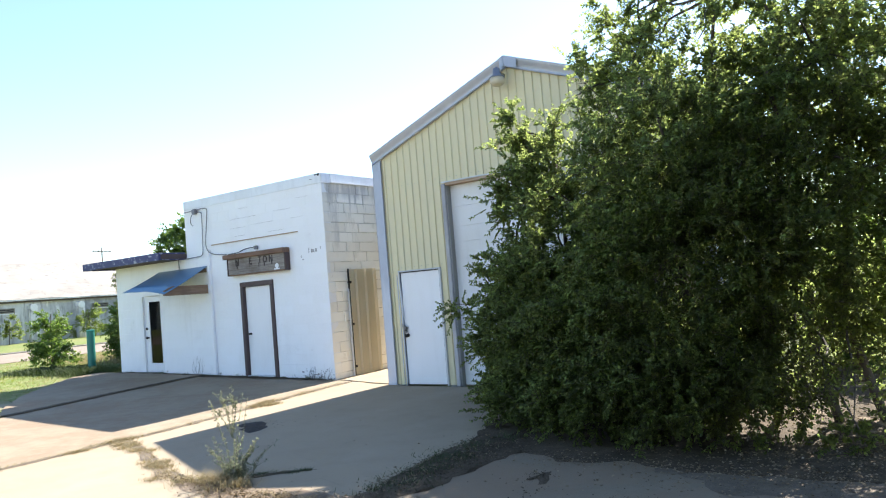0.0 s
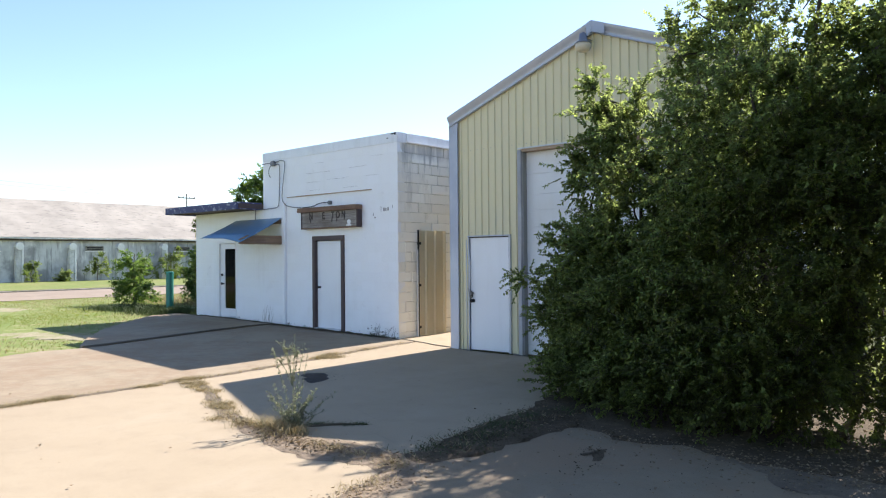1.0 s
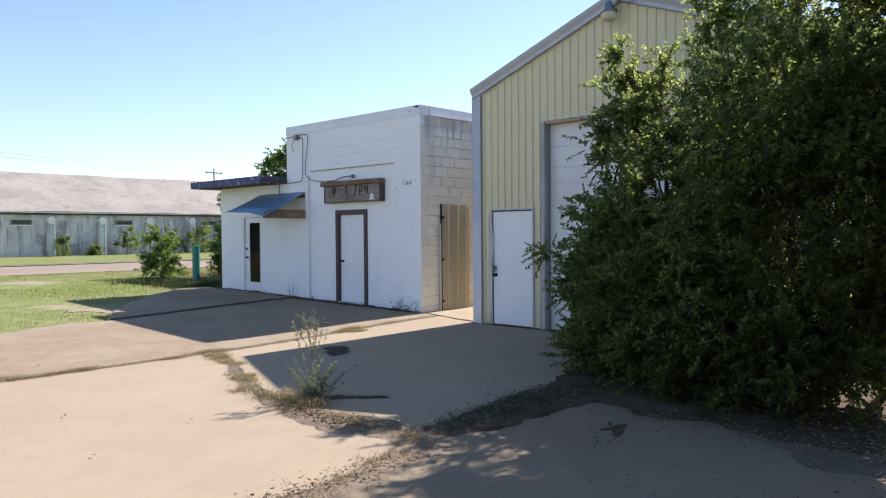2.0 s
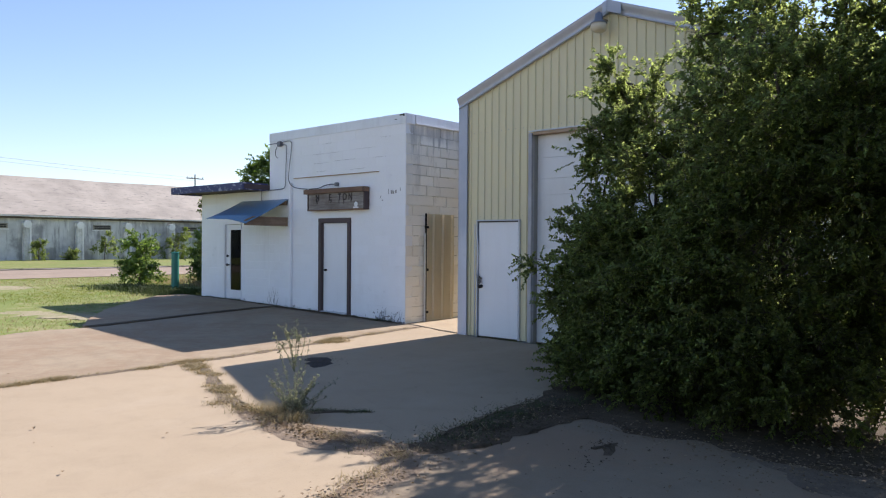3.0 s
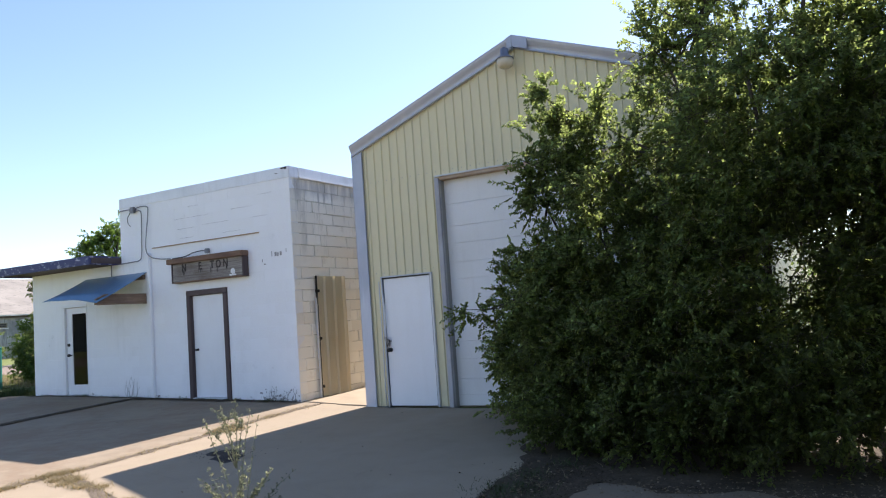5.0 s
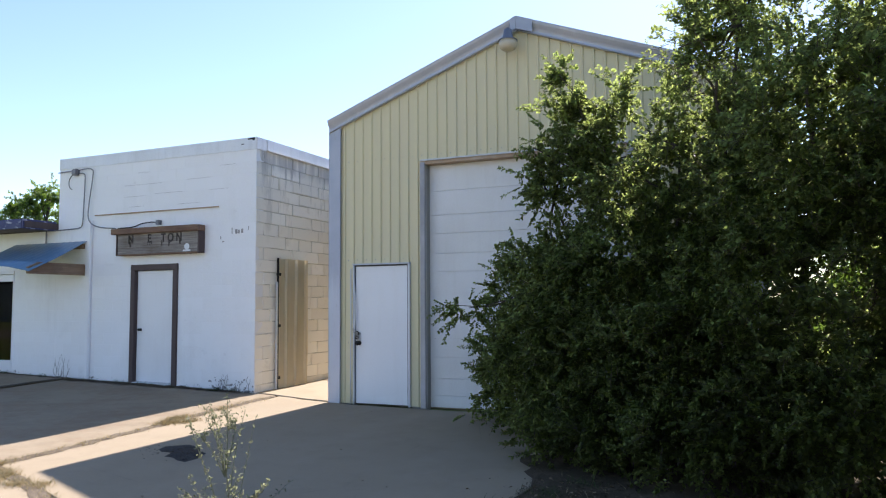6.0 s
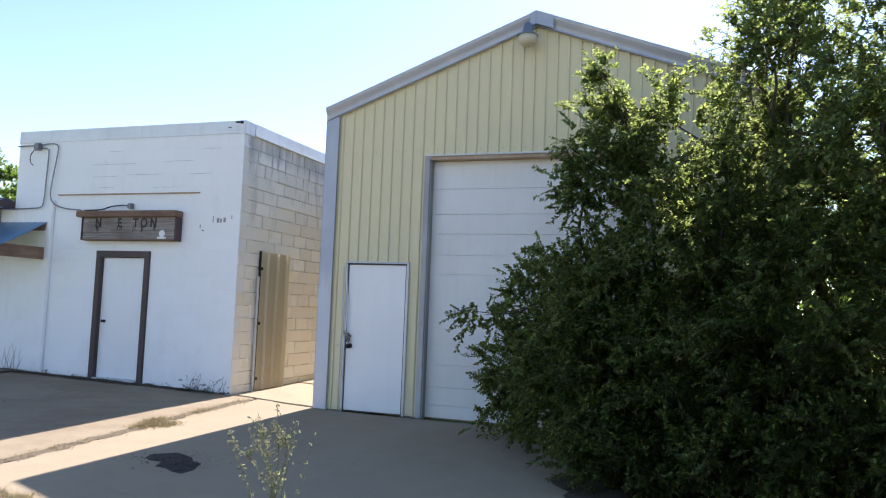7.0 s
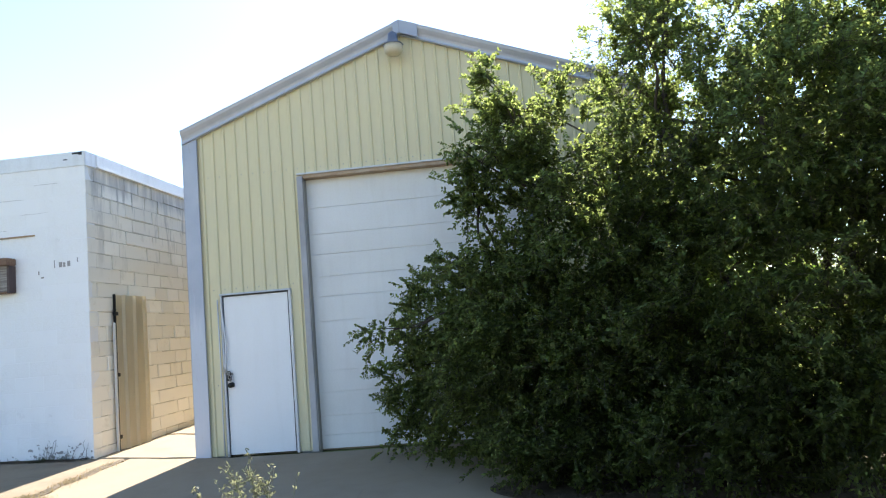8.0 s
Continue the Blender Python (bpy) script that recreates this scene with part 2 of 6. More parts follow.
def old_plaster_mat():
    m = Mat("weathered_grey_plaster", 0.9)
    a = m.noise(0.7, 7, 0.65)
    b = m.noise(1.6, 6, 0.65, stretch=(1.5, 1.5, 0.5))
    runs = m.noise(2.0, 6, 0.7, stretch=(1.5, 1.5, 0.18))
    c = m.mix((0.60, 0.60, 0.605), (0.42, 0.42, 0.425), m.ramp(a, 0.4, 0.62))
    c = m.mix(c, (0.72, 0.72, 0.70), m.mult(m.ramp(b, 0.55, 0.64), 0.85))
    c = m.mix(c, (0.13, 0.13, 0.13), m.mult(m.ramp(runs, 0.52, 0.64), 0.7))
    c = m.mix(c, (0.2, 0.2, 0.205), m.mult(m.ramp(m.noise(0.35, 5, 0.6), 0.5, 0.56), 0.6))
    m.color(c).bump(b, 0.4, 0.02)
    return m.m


def glass_mat(name, tint=(0.75, 0.78, 0.8), rough=0.02):
    m = Mat(name, rough)
    m.p.inputs["Base Color"].default_value = (*tint, 1)
    m.p.inputs["Transmission Weight"].default_value = 1.0
    m.p.inputs["IOR"].default_value = 1.22
    return m.m


BLUE = blue_fascia_mat()
SIGN_WOOD = wood_mat("grey_weathered_wood", (0.15, 0.128, 0.115), (0.36, 0.33, 0.30), (0.13, 0.095, 0.075), (0.5, 9.0, 16.0))
LETTER = painted("faded_letter_paint", (0.03, 0.022, 0.021), (0.17, 0.15, 0.14), 0.5, 0.8, grain=30)
WORN_TRIM = painted("weathered_jamb_metal", (0.30, 0.295, 0.31), (0.55, 0.55, 0.58), 0.8, 0.55, 0.2, grain=12)
DRY_SOIL = ground_mat("dry_brown_soil", ((0.225, 0.172, 0.12), (0.175, 0.133, 0.093), (0.28, 0.22, 0.158), (0.11, 0.085, 0.06)), (1.2, 7, 45))
BROWN_WOOD = wood_mat("brown_weathered_wood", (0.16, 0.09, 0.06), (0.24, 0.15, 0.1), (0.10, 0.06, 0.045))
PLANK_WOOD = wood_mat("sun_bleached_plank", (0.22, 0.14, 0.09), (0.32, 0.22, 0.15), (0.12, 0.075, 0.05), (9.0, 0.6, 9.0))
CONCRETE = concrete_mat()
# Dirty slab, darkened further so that tree shade is partly in its colour.
CONCRETE_DIRTY_SHADED = concrete_mat("dirty_shaded_concrete", 0.68, 1.7, 0.7)
# Brighter copy for the alley: strong sun and its bounce put into the colour.
CONCRETE_SUNLIT = concrete_mat("sunlit_concrete", 1.12)
CONCRETE_GREY = concrete_mat("grey_old_concrete", 0.88, 2.0, 0.75)
GROUND = ground_mat("dry_grassy_soil", ((0.175, 0.205, 0.062), (0.14, 0.19, 0.043), (0.31, 0.27, 0.15), (0.14, 0.15, 0.056)))
VERGE = ground_mat("mown_green_verge", ((0.14, 0.185, 0.045), (0.19, 0.20, 0.065), (0.27, 0.235, 0.11), (0.10, 0.125, 0.04)))
ROAD = ground_mat("pale_gravel_road", ((0.28, 0.222, 0.17), (0.24, 0.19, 0.145), (0.31, 0.25, 0.195), (0.21, 0.165, 0.125)), (0.2, 1.5, 25))
BARE = ground_mat("bare_worn_soil", ((0.31, 0.27, 0.18), (0.25, 0.23, 0.13), (0.19, 0.2, 0.075), (0.27, 0.23, 0.15)), (1.0, 4, 40))
DUST = ground_mat("leaf_dust", ((0.17, 0.135, 0.098), (0.13, 0.103, 0.075), (0.22, 0.175, 0.125), (0.085, 0.068, 0.05)), (1.5, 7, 50))
DIRT = ground_mat("dark_leaf_mould", ((0.1, 0.074, 0.047), (0.07, 0.053, 0.034), (0.135, 0.1, 0.064), (0.045, 0.035, 0.025)), (1.2, 7, 45))
OIL = ground_mat("dark_patch_grit", ((0.045, 0.04, 0.036), (0.06, 0.052, 0.045), (0.085, 0.072, 0.06), (0.03, 0.028, 0.025)), (2, 9, 60), 0.85)
KERB = ground_mat("kerb_concrete", ((0.34, 0.31, 0.27), (0.2, 0.18, 0.13), (0.13, 0.13, 0.07), (0.22, 0.2, 0.17)), (0.8, 3.0, 30))
# Elm leaf reflectance is near black for foliage shade; glow lifts the sunlit leaves.
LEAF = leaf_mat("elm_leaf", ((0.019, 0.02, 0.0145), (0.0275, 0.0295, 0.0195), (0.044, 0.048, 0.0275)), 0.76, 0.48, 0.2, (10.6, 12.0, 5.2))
LEAF_FAR = leaf_mat("pale_shrub_leaf", ((0.05, 0.08, 0.028), (0.075, 0.11, 0.038), (0.11, 0.15, 0.055)), 0.45, 0.42, 0.25, (3.0, 3.2, 1.2))
LEAF_PALE = leaf_mat("dusty_shrub_leaf", ((0.10, 0.13, 0.055), (0.14, 0.175, 0.065), (0.2, 0.225, 0.09)), 0.45, 0.5, 0.2, (2.0, 2.1, 1.0))
WEED_LEAF = leaf_mat("grey_green_weed_leaf", ((0.1, 0.106, 0.078), (0.15, 0.155, 0.112), (0.26, 0.262, 0.19)), 0.45, 0.6, 0.25, (2.0, 2.05, 1.5))
GRASS = leaf_mat("grass_blade", ((0.13, 0.155, 0.04), (0.18, 0.195, 0.058), (0.27, 0.235, 0.11)), 0.5, 0.7)
STRAW = leaf_mat("dry_grass_blade", ((0.25, 0.205, 0.125), (0.33, 0.275, 0.17), (0.16, 0.15, 0.075)), 0.35, 0.8, 0.2, (1.5, 1.4, 1.1))
DARK_GRASS = leaf_mat("dark_grass_blade", ((0.035, 0.055, 0.018), (0.05, 0.075, 0.022), (0.09, 0.10, 0.04)), 0.15, 0.7)
LITTER = leaf_mat("fallen_leaf", ((0.15, 0.108, 0.066), (0.22, 0.16, 0.10), (0.34, 0.26, 0.17)), 0.05, 0.85)
CRUMB = leaf_mat("rotted_leaf", ((0.045, 0.034, 0.022), (0.07, 0.053, 0.034), (0.12, 0.092, 0.06)), 0.05, 0.9)
BARK = wood_mat("grey_brown_bark", (0.055, 0.042, 0.032), (0.10, 0.078, 0.06), (0.035, 0.028, 0.022), (9, 9, 0.8))
SHINGLE = shingle_mat()
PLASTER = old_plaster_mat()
OLD_LIME = painted("worn_lime_on_brick", (0.74, 0.73, 0.72), (0.07, 0.065, 0.06), 0.8, 0.9, grain=7)
PILASTER = painted("flaking_whitewash", (0.85, 0.85, 0.84), (0.25, 0.25, 0.25), 0.4, 0.9, grain=15)
GLASS = glass_mat("dark_door_glass", (0.05, 0.055, 0.06))
VINYL = painted("white_mark_paint", (0.8, 0.8, 0.8), (0.6, 0.6, 0.6), 0.4, 0.6)
SMUDGE = painted("brown_graffiti_paint", (0.26, 0.24, 0.24), (0.5, 0.5, 0.5), 0.8, 0.8)
POLE_WOOD = wood_mat("dark_pole_wood", (0.17, 0.145, 0.125), (0.22, 0.19, 0.17), (0.13, 0.115, 0.1), (6, 6, 0.5))


# ---- building helpers ----
BASE = {}


def thing(name, label, category, loc=(0, 0, 0), group="", kind=""):
    """An empty at the base of a thing that parents its parts."""
    ob = new(name)
    ob.empty_display_size = 0.2
    ob.location = loc
    BASE[ob] = Vector(loc)
    return tagged(ob, label, category, group, kind)


def adopt(ob, parent):
    ob.parent = parent
    ob.matrix_parent_inverse = Matrix.Translation(-BASE.get(parent, Vector()))


def part(name, bm, material, parent=None, label="", smooth=False):
    """Links a bmesh, built in world metres, as one mesh under a thing or a part."""
    me = bpy.data.meshes.new(name)
    bm.to_mesh(me)
    bm.free()
    me.materials.append(material)
    if smooth:
        me.polygons.foreach_set("use_smooth", [True] * len(me.polygons))
    ob = new(name, me)
    if parent:
        adopt(ob, parent)
    if label:
        ob["label"] = label
    return ob


def box(x0, x1, y0, y1, z0, z1, bevel=0.0, bm=None):
    own = bmesh.new()
    bmesh.ops.create_cube(own, size=1.0, matrix=Matrix.Translation(((x0 + x1) / 2, (y0 + y1) / 2, (z0 + z1) / 2)) @ Matrix.Diagonal((x1 - x0, y1 - y0, z1 - z0, 1)))
    if bevel:
        bmesh.ops.bevel(own, geom=own.edges[:], offset=bevel, segments=2, affect="EDGES")
    if bm is None:
        return own
    join(bm, own)
    return bm


def join(bm, other):
    me = bpy.data.meshes.new("tmp")
    other.to_mesh(me)
    other.free()
    bm.from_mesh(me)
    bpy.data.meshes.remove(me)


def tube(bm, pts, radii, n=8, cap=True):
    """A round bar along points, with a radius at each."""
    pts = [Vector(p) for p in pts]
    if isinstance(radii, (int, float)):
        radii = [radii] * len(pts)
    rings = []
    ref = Vector((0.31, 0.17, 0.93))
    for i, p in enumerate(pts):
        d = (pts[min(i + 1, len(pts) - 1)] - pts[max(i - 1, 0)]).normalized()
        if abs(d.dot(ref)) > 0.97:
            ref = Vector((0.9, 0.2, 0.1))
        u = d.cross(ref).normalized()
        w = d.cross(u)
        rings.append([bm.verts.new(p + (u * math.cos(2 * math.pi * k / n) + w * math.sin(2 * math.pi * k / n)) * radii[i]) for k in range(n)])
    for a, b in zip(rings, rings[1:]):
        for k in range(n):
            bm.faces.new((a[k], a[(k + 1) % n], b[(k + 1) % n], b[k]))
    if cap:
        bm.faces.new(rings[0][::-1])
        bm.faces.new(rings[-1])
    return bm


def smooth_path(pts, steps=6):
    """Catmull-Rom through the points."""
    pts = [Vector(p) for p in pts]
    ext = [pts[0] * 2 - pts[1]] + pts + [pts[-1] * 2 - pts[-2]]
    out = []
    for a, b, c, d in zip(ext, ext[1:], ext[2:], ext[3:]):
        for k in range(steps):
            t = k / steps
            out.append(0.5 * (2 * b + (c - a) * t + (2 * a - 5 * b + 4 * c - d) * t * t + (3 * b - a - 3 * c + d) * t ** 3))
    return out + [pts[-1]]


def prism(outline, z0, z1, bevel=0.0, zf=None):
    """A slab over a plan outline; zf(x, y) is added to its heights."""
    bm = bmesh.new()
    zf = zf or (lambda x, y: 0.0)
    lo = [bm.verts.new((x, y, z0 + zf(x, y))) for x, y in outline]
    hi = [bm.verts.new((x, y, z1 + zf(x, y))) for x, y in outline]
    bm.faces.new(lo[::-1])
    top = bm.faces.new(hi)
    for i in range(len(lo)):
        j = (i + 1) % len(lo)
        bm.faces.new((lo[i], lo[j], hi[j], hi[i]))
    bmesh.ops.recalc_face_normals(bm, faces=bm.faces)
    if bevel:
        bmesh.ops.bevel(bm, geom=[e for e in top.edges], offset=bevel, segments=1, affect="EDGES")
    bmesh.ops.triangulate(bm, faces=[f for f in bm.faces if len(f.verts) > 4])
    return bm


def rise(x):
    """Height of the ground: level on the right, rising gently to the left."""
    if x > -0.6:
        return 0.0
    if x > -12:
        return 0.023 * (-0.6 - x)
    if x > -39:
        return 0.262 + 0.0055 * (-12 - x)
    return 0.41


def lie(x, y):
    """Height of the paved ground, which also climbs a little towards the white wall and up the alley."""
    side = min(1.0, max(0.0, (0.3 - x) / 1.5)) * min(1.0, max(0.0, (x + 10.5) / 2.5))
    f = min(1.0, max(0.0, (y + 4.8) / 4.8))
    return rise(x) + side * (0.065 * f * f * (3 - 2 * f) + 0.014 * min(3.0, max(0.0, y)))


def cut_rects(u0, u1, z0, z1, holes, bw=0.4, bh=0.2, gap=0.008, filled=0.0):
    """Running-bond block faces on a wall, cut back at the openings."""
    out = []
    pick = random.Random(8)
    row = 0
    z = z0
    while z < z1 - 0.02:
        zt = min(z + bh, z1)
        u = u0 - (bw / 2 if row % 2 else 0)
        while u < u1 - 0.01:
            step = bw * 2 if filled and pick.random() < filled else bw
            a, b = max(u, u0), min(u + step, u1)
            us, zs = {a, b}, {z, zt}
            for h0, h1, g0, g1 in holes:
                if h0 < b and h1 > a and g0 < zt and g1 > z:
                    us |= {v for v in (h0, h1) if a < v < b}
                    zs |= {v for v in (g0, g1) if z < v < zt}
            us, zs = sorted(us), sorted(zs)
            for p, q in zip(us, us[1:]):
                for r, s in zip(zs, zs[1:]):
                    cu, cz = (p + q) / 2, (r + s) / 2
                    if q - p < 0.03 or s - r < 0.03 or any(h0 < cu < h1 and g0 < cz < g1 for h0, h1, g0, g1 in holes):
                        continue
                    out.append((p + gap / 2, q - gap / 2, r + gap / 2, s - gap / 2))
            u += step
        z, row = zt, row + 1
    return out


MESHES = {}


def block_piece(rect, plane, face, depth, material, parent, side=False, name="block"):
    """One masonry block, 5 faces with a chamfer, standing proud of its wall."""
    a, b, c, d = rect
    w, h = round(b - a, 3), round(d - c, 3)
    key = (w, h, depth, side, material.name, random.Random(int(a * 997 + c * 631)).randrange(5) if side else 0)
    if key not in MESHES:
        e = min(0.004, depth)
        vs = [(0, depth, 0), (w, depth, 0), (w, depth, h), (0, depth, h), (0, e, 0), (w, e, 0), (w, e, h), (0, e, h), (e, 0, e), (w - e, 0, e), (w - e, 0, h - e), (e, 0, h - e)]
        fs = [(0, 1, 5, 4), (1, 2, 6, 5), (2, 3, 7, 6), (3, 0, 4, 7), (4, 5, 9, 8), (5, 6, 10, 9), (6, 7, 11, 10), (7, 4, 8, 11), (8, 9, 10, 11)]
        if side:                                   # faces +x instead of -y, with a worn uneven rim
            jig = random.Random(key[5] * 31 + int(w * 100))
            vs = [(-y + (jig.uniform(-0.007, 0.004) if i > 7 else jig.uniform(-0.005, 0.0) if i > 3 else 0.0), x + (jig.uniform(-0.006, 0.006) if i > 3 else 0.0), z + (jig.uniform(-0.006, 0.006) if i > 3 else 0.0)) for i, (x, y, z) in enumerate(vs)]
        me = bpy.data.meshes.new(name)
        me.from_pydata(vs, [], fs)
        me.materials.append(material)
        MESHES[key] = me
    ob = new(name, MESHES[key])
    adopt(ob, parent)
    ob.location = (face, a, c) if side else (a, face, c)
    return ob


def wall_with_holes(u0, u1, z0, z1, holes, y0, y1):
    """A wall slab along x with openings through it."""
    us = sorted({u0, u1} | {v for h in holes for v in h[:2]})
    zs = sorted({z0, z1} | {v for h in holes for v in h[2:] if z0 < v < z1})
    bm = bmesh.new()
    solid = {}
    for i, (a, b) in enumerate(zip(us, us[1:])):
        for k, (c, d) in enumerate(zip(zs, zs[1:])):
            cu, cz = (a + b) / 2, (c + d) / 2
            solid[i, k] = not any(h0 < cu < h1 and g0 < cz < g1 for h0, h1, g0, g1 in holes)
    V = {}

    def v(x, y, z):
        key = (x, y, z)
        if key not in V:
            V[key] = bm.verts.new(key)
        return V[key]
    for (i, k), s in solid.items():
        if not s:
            continue
        a, b, c, d = us[i], us[i + 1], zs[k], zs[k + 1]
        bm.faces.new((v(a, y0, c), v(b, y0, c), v(b, y0, d), v(a, y0, d)))
        bm.faces.new((v(b, y1, c), v(a, y1, c), v(a, y1, d), v(b, y1, d)))
        if not solid.get((i - 1, k)):
            bm.faces.new((v(a, y1, c), v(a, y0, c), v(a, y0, d), v(a, y1, d)))
        if not solid.get((i + 1, k)):
            bm.faces.new((v(b, y0, c), v(b, y1, c), v(b, y1, d), v(b, y0, d)))
        if not solid.get((i, k - 1)):
            bm.faces.new((v(a, y1, c), v(b, y1, c), v(b, y0, c), v(a, y0, c)))
        if not solid.get((i, k + 1)):
            bm.faces.new((v(a, y0, d), v(b, y0, d), v(b, y1, d), v(a, y1, d)))
    return bm


def scatter_mesh(name, verts, faces_per, nv, material, parent=None, label=""):
    """A joined mesh from an (n, nv, 3) array of like pieces."""
    n = len(verts)
    me = bpy.data.meshes.new(name)
    idx = np.concatenate([np.array(f, dtype=np.int32) for f in faces_per])
    sizes = np.array([len(f) for f in faces_per], dtype=np.int32)
    loops = (idx[None, :] + (np.arange(n, dtype=np.int32) * nv)[:, None]).ravel()
    totals = np.tile(sizes, n)
    starts = np.concatenate(([0], np.cumsum(totals)[:-1])).astype(np.int32)
    me.vertices.add(n * nv)
    me.vertices.foreach_set("co", np.asarray(verts, dtype=np.float32).ravel())
    me.loops.add(len(loops))
    me.loops.foreach_set("vertex_index", loops)
    me.polygons.add(len(totals))
    me.polygons.foreach_set("loop_start", starts)
    me.update(calc_edges=True)
    me.validate()
    me.materials.append(material)
    ob = new(name, me)
    if parent:
        adopt(ob, parent)
    if label:
        ob["label"] = label
    return ob


def unit(v):
    return v / np.maximum(np.linalg.norm(v, axis=-1, keepdims=True), 1e-9)


def leaves_at(pos, direction, normal, length, width, fold=0.25):
    """Folded pointed leaves: six corners and two halves each."""
    d = unit(direction)
    s = unit(np.cross(d, normal))
    n = np.cross(s, d)
    L, W = length[:, None], width[:, None]
    up = n * W * fold
    out = np.stack([pos, pos + d * L * 0.3 - s * W * 0.5 + up, pos + d * L * 0.72 - s * W * 0.42 + up * 0.6, pos + d * L - n * L * 0.08,
                    pos + d * L * 0.72 + s * W * 0.42 + up * 0.6, pos + d * L * 0.3 + s * W * 0.5 + up], axis=1)
    return out


LEAF_FACES = [(0, 3, 2, 1), (0, 5, 4, 3)]


def foliage(rng, lobes, sprays, per, leaf, spread=0.3, up=0.3, clump=0.27, thin=0.0):
    """Leaf corners and twig lines for a crown: rough lobes hold clumps, and clumps hold sprays of leaves that grow outwards."""
    vols = np.array([(a * b * c) ** 0.8 * (np.clip(1.55 - thin * o[2], 0.38, 1.25) if thin else 1.0) for o, (a, b, c) in lobes])
    counts = np.maximum(5, (sprays * vols / vols.sum() / 9).astype(int))
    leaf_list, twigs = [], []
    for (c, r), nc in zip(lobes, counts):
        c, r = np.array(c), np.array(r)
        cu = unit(rng.normal(size=(nc, 3)))
        rho = np.where(rng.random(nc) < 0.66, rng.uniform(0.7, 1.0, nc), rng.uniform(0.15, 0.75, nc))
        cc = c + cu * r * rho[:, None]
        cr = clump * rng.uniform(0.45, 1.15, nc)
        m = rng.integers(4, 15, nc)
        k = np.repeat(np.arange(nc), m)
        n = len(k)
        v = unit(rng.normal(size=(n, 3)) + cu[k] * 0.35 + np.array([0, 0, 0.2]))
        d = unit(v + cu[k] * 0.7 * np.array([1, 1, 0.6]) + np.array([0, 0, up]) + rng.normal(0, 0.25, (n, 3)))
        ln = rng.uniform(0.5, 1.25, n) * spread
        start = cc[k] + v * (cr[k] * rng.uniform(0, 0.8, n))[:, None] - d * ln[:, None] * 0.3
        twigs.append((start, d, ln))
        side = unit(np.cross(d, rng.normal(size=(n, 3))))
        for j in range(per):
            f = (j + rng.random(n)) / per
            base = start + d * (ln * f)[:, None] + np.array([0, 0, -0.15]) * (ln * f * f)[:, None]
            sgn = 1 if j % 2 else -1
            ld = unit(d * 0.6 + side * sgn * rng.uniform(0.5, 1.1, (n, 1)) + rng.normal(0, 0.3, (n, 3)) + np.array([0, 0, -0.2]))
            nn = unit(np.array([0, 0, 0.8]) + cu[k] * 0.5 + rng.normal(0, 0.5, (n, 3)))
            ll = leaf * rng.uniform(0.6, 1.25, n)
            leaf_list.append(leaves_at(base, ld, nn, ll, ll * rng.uniform(0.54, 0.72, n)))
    return np.concatenate(leaf_list), twigs


def twig_mesh(twigs, radius, material, parent, name="twig_growth"):
    s = np.concatenate([t[0] for t in twigs])
    d = np.concatenate([t[1] for t in twigs])
    l = np.concatenate([t[2] for t in twigs])[:, None]
    a = unit(np.cross(d, np.array([0.3, 0.5, 0.8])))
    b = np.cross(d, a)
    e = s + d * l + np.array([0, 0, -0.12]) * l
    r = radius
    v = np.stack([s + a * r, s - a * r * 0.5 + b * r * 0.87, s - a * r * 0.5 - b * r * 0.87, e], axis=1)
    return tagged(scatter_mesh(name, v, [(0, 1, 3), (1, 2, 3), (2, 0, 3)], 4, material, parent), kind="stuff")


def limb_path(rng, a, b, sag=0.12, k=4):
    a, b = Vector(a), Vector(b)
    pts = [a.lerp(b, i / k) for i in range(k + 1)]
    L = (b - a).length
    for i in range(1, k):
        pts[i] += Vector(rng.normal(0, sag * L / 3, 3)) * 0.6
    return smooth_path(pts, 4)


def make_tree(name, label, category, seed, base, stems, lobes, sprays, per, leaf, leaf_mat_, spread=0.3, trunk_r=0.07, group="", twig_r=0.004, limbs_per=2, thin=0.0, gaps=()):
    """A woody plant: stems that taper, limbs to each lobe, and a crown of separate leaves."""
    rng = np.random.default_rng(seed)
    t = thing(name, label, category, base, group)
    b = Vector(base)
    joints = []
    for i, (foot, top) in enumerate(stems):
        bm = bmesh.new()
        p = limb_path(rng, foot, top)
        n = len(p)
        tube(bm, p, [trunk_r * (1 - 0.75 * k / n) for k in range(n)], 8)
        part("trunk", bm, BARK, t, smooth=True)
        joints += [p[int(n * f)] for f in (0.35, 0.55, 0.75, 0.95)]
    for c, r in lobes:
        near = sorted(joints, key=lambda q: (q - Vector(c)).length)[:2]
        for k in range(limbs_per):
            bm = bmesh.new()
            tgt = Vector(c) + Vector(rng.normal(0, 0.35, 3)) * min(r)
            p = limb_path(rng, near[k % len(near)], tgt, 0.2)
            n = len(p)
            tube(bm, p, [trunk_r * 0.4 * (1 - 0.8 * j / n) for j in range(n)], 6)
            part("limb", bm, BARK, t, smooth=True)
    lv, tw = foliage(rng, lobes, sprays, per, leaf, spread, thin=thin)
    floor = rise(base[0]) + 0.02
    keep = lv[:, :, 2].min(axis=1) > floor
    for c, r, share in gaps:                       # thin places in the crown
        inside = (((lv[:, 0] - np.array(c)) / np.array(r)) ** 2).sum(axis=1) < 1
        keep &= ~(inside & (rng.random(len(lv)) < share))
    crown = scatter_mesh("crown", lv[keep], LEAF_FACES, 6, leaf_mat_, t)
    twig_mesh(tw, twig_r, BARK, t)
    return t


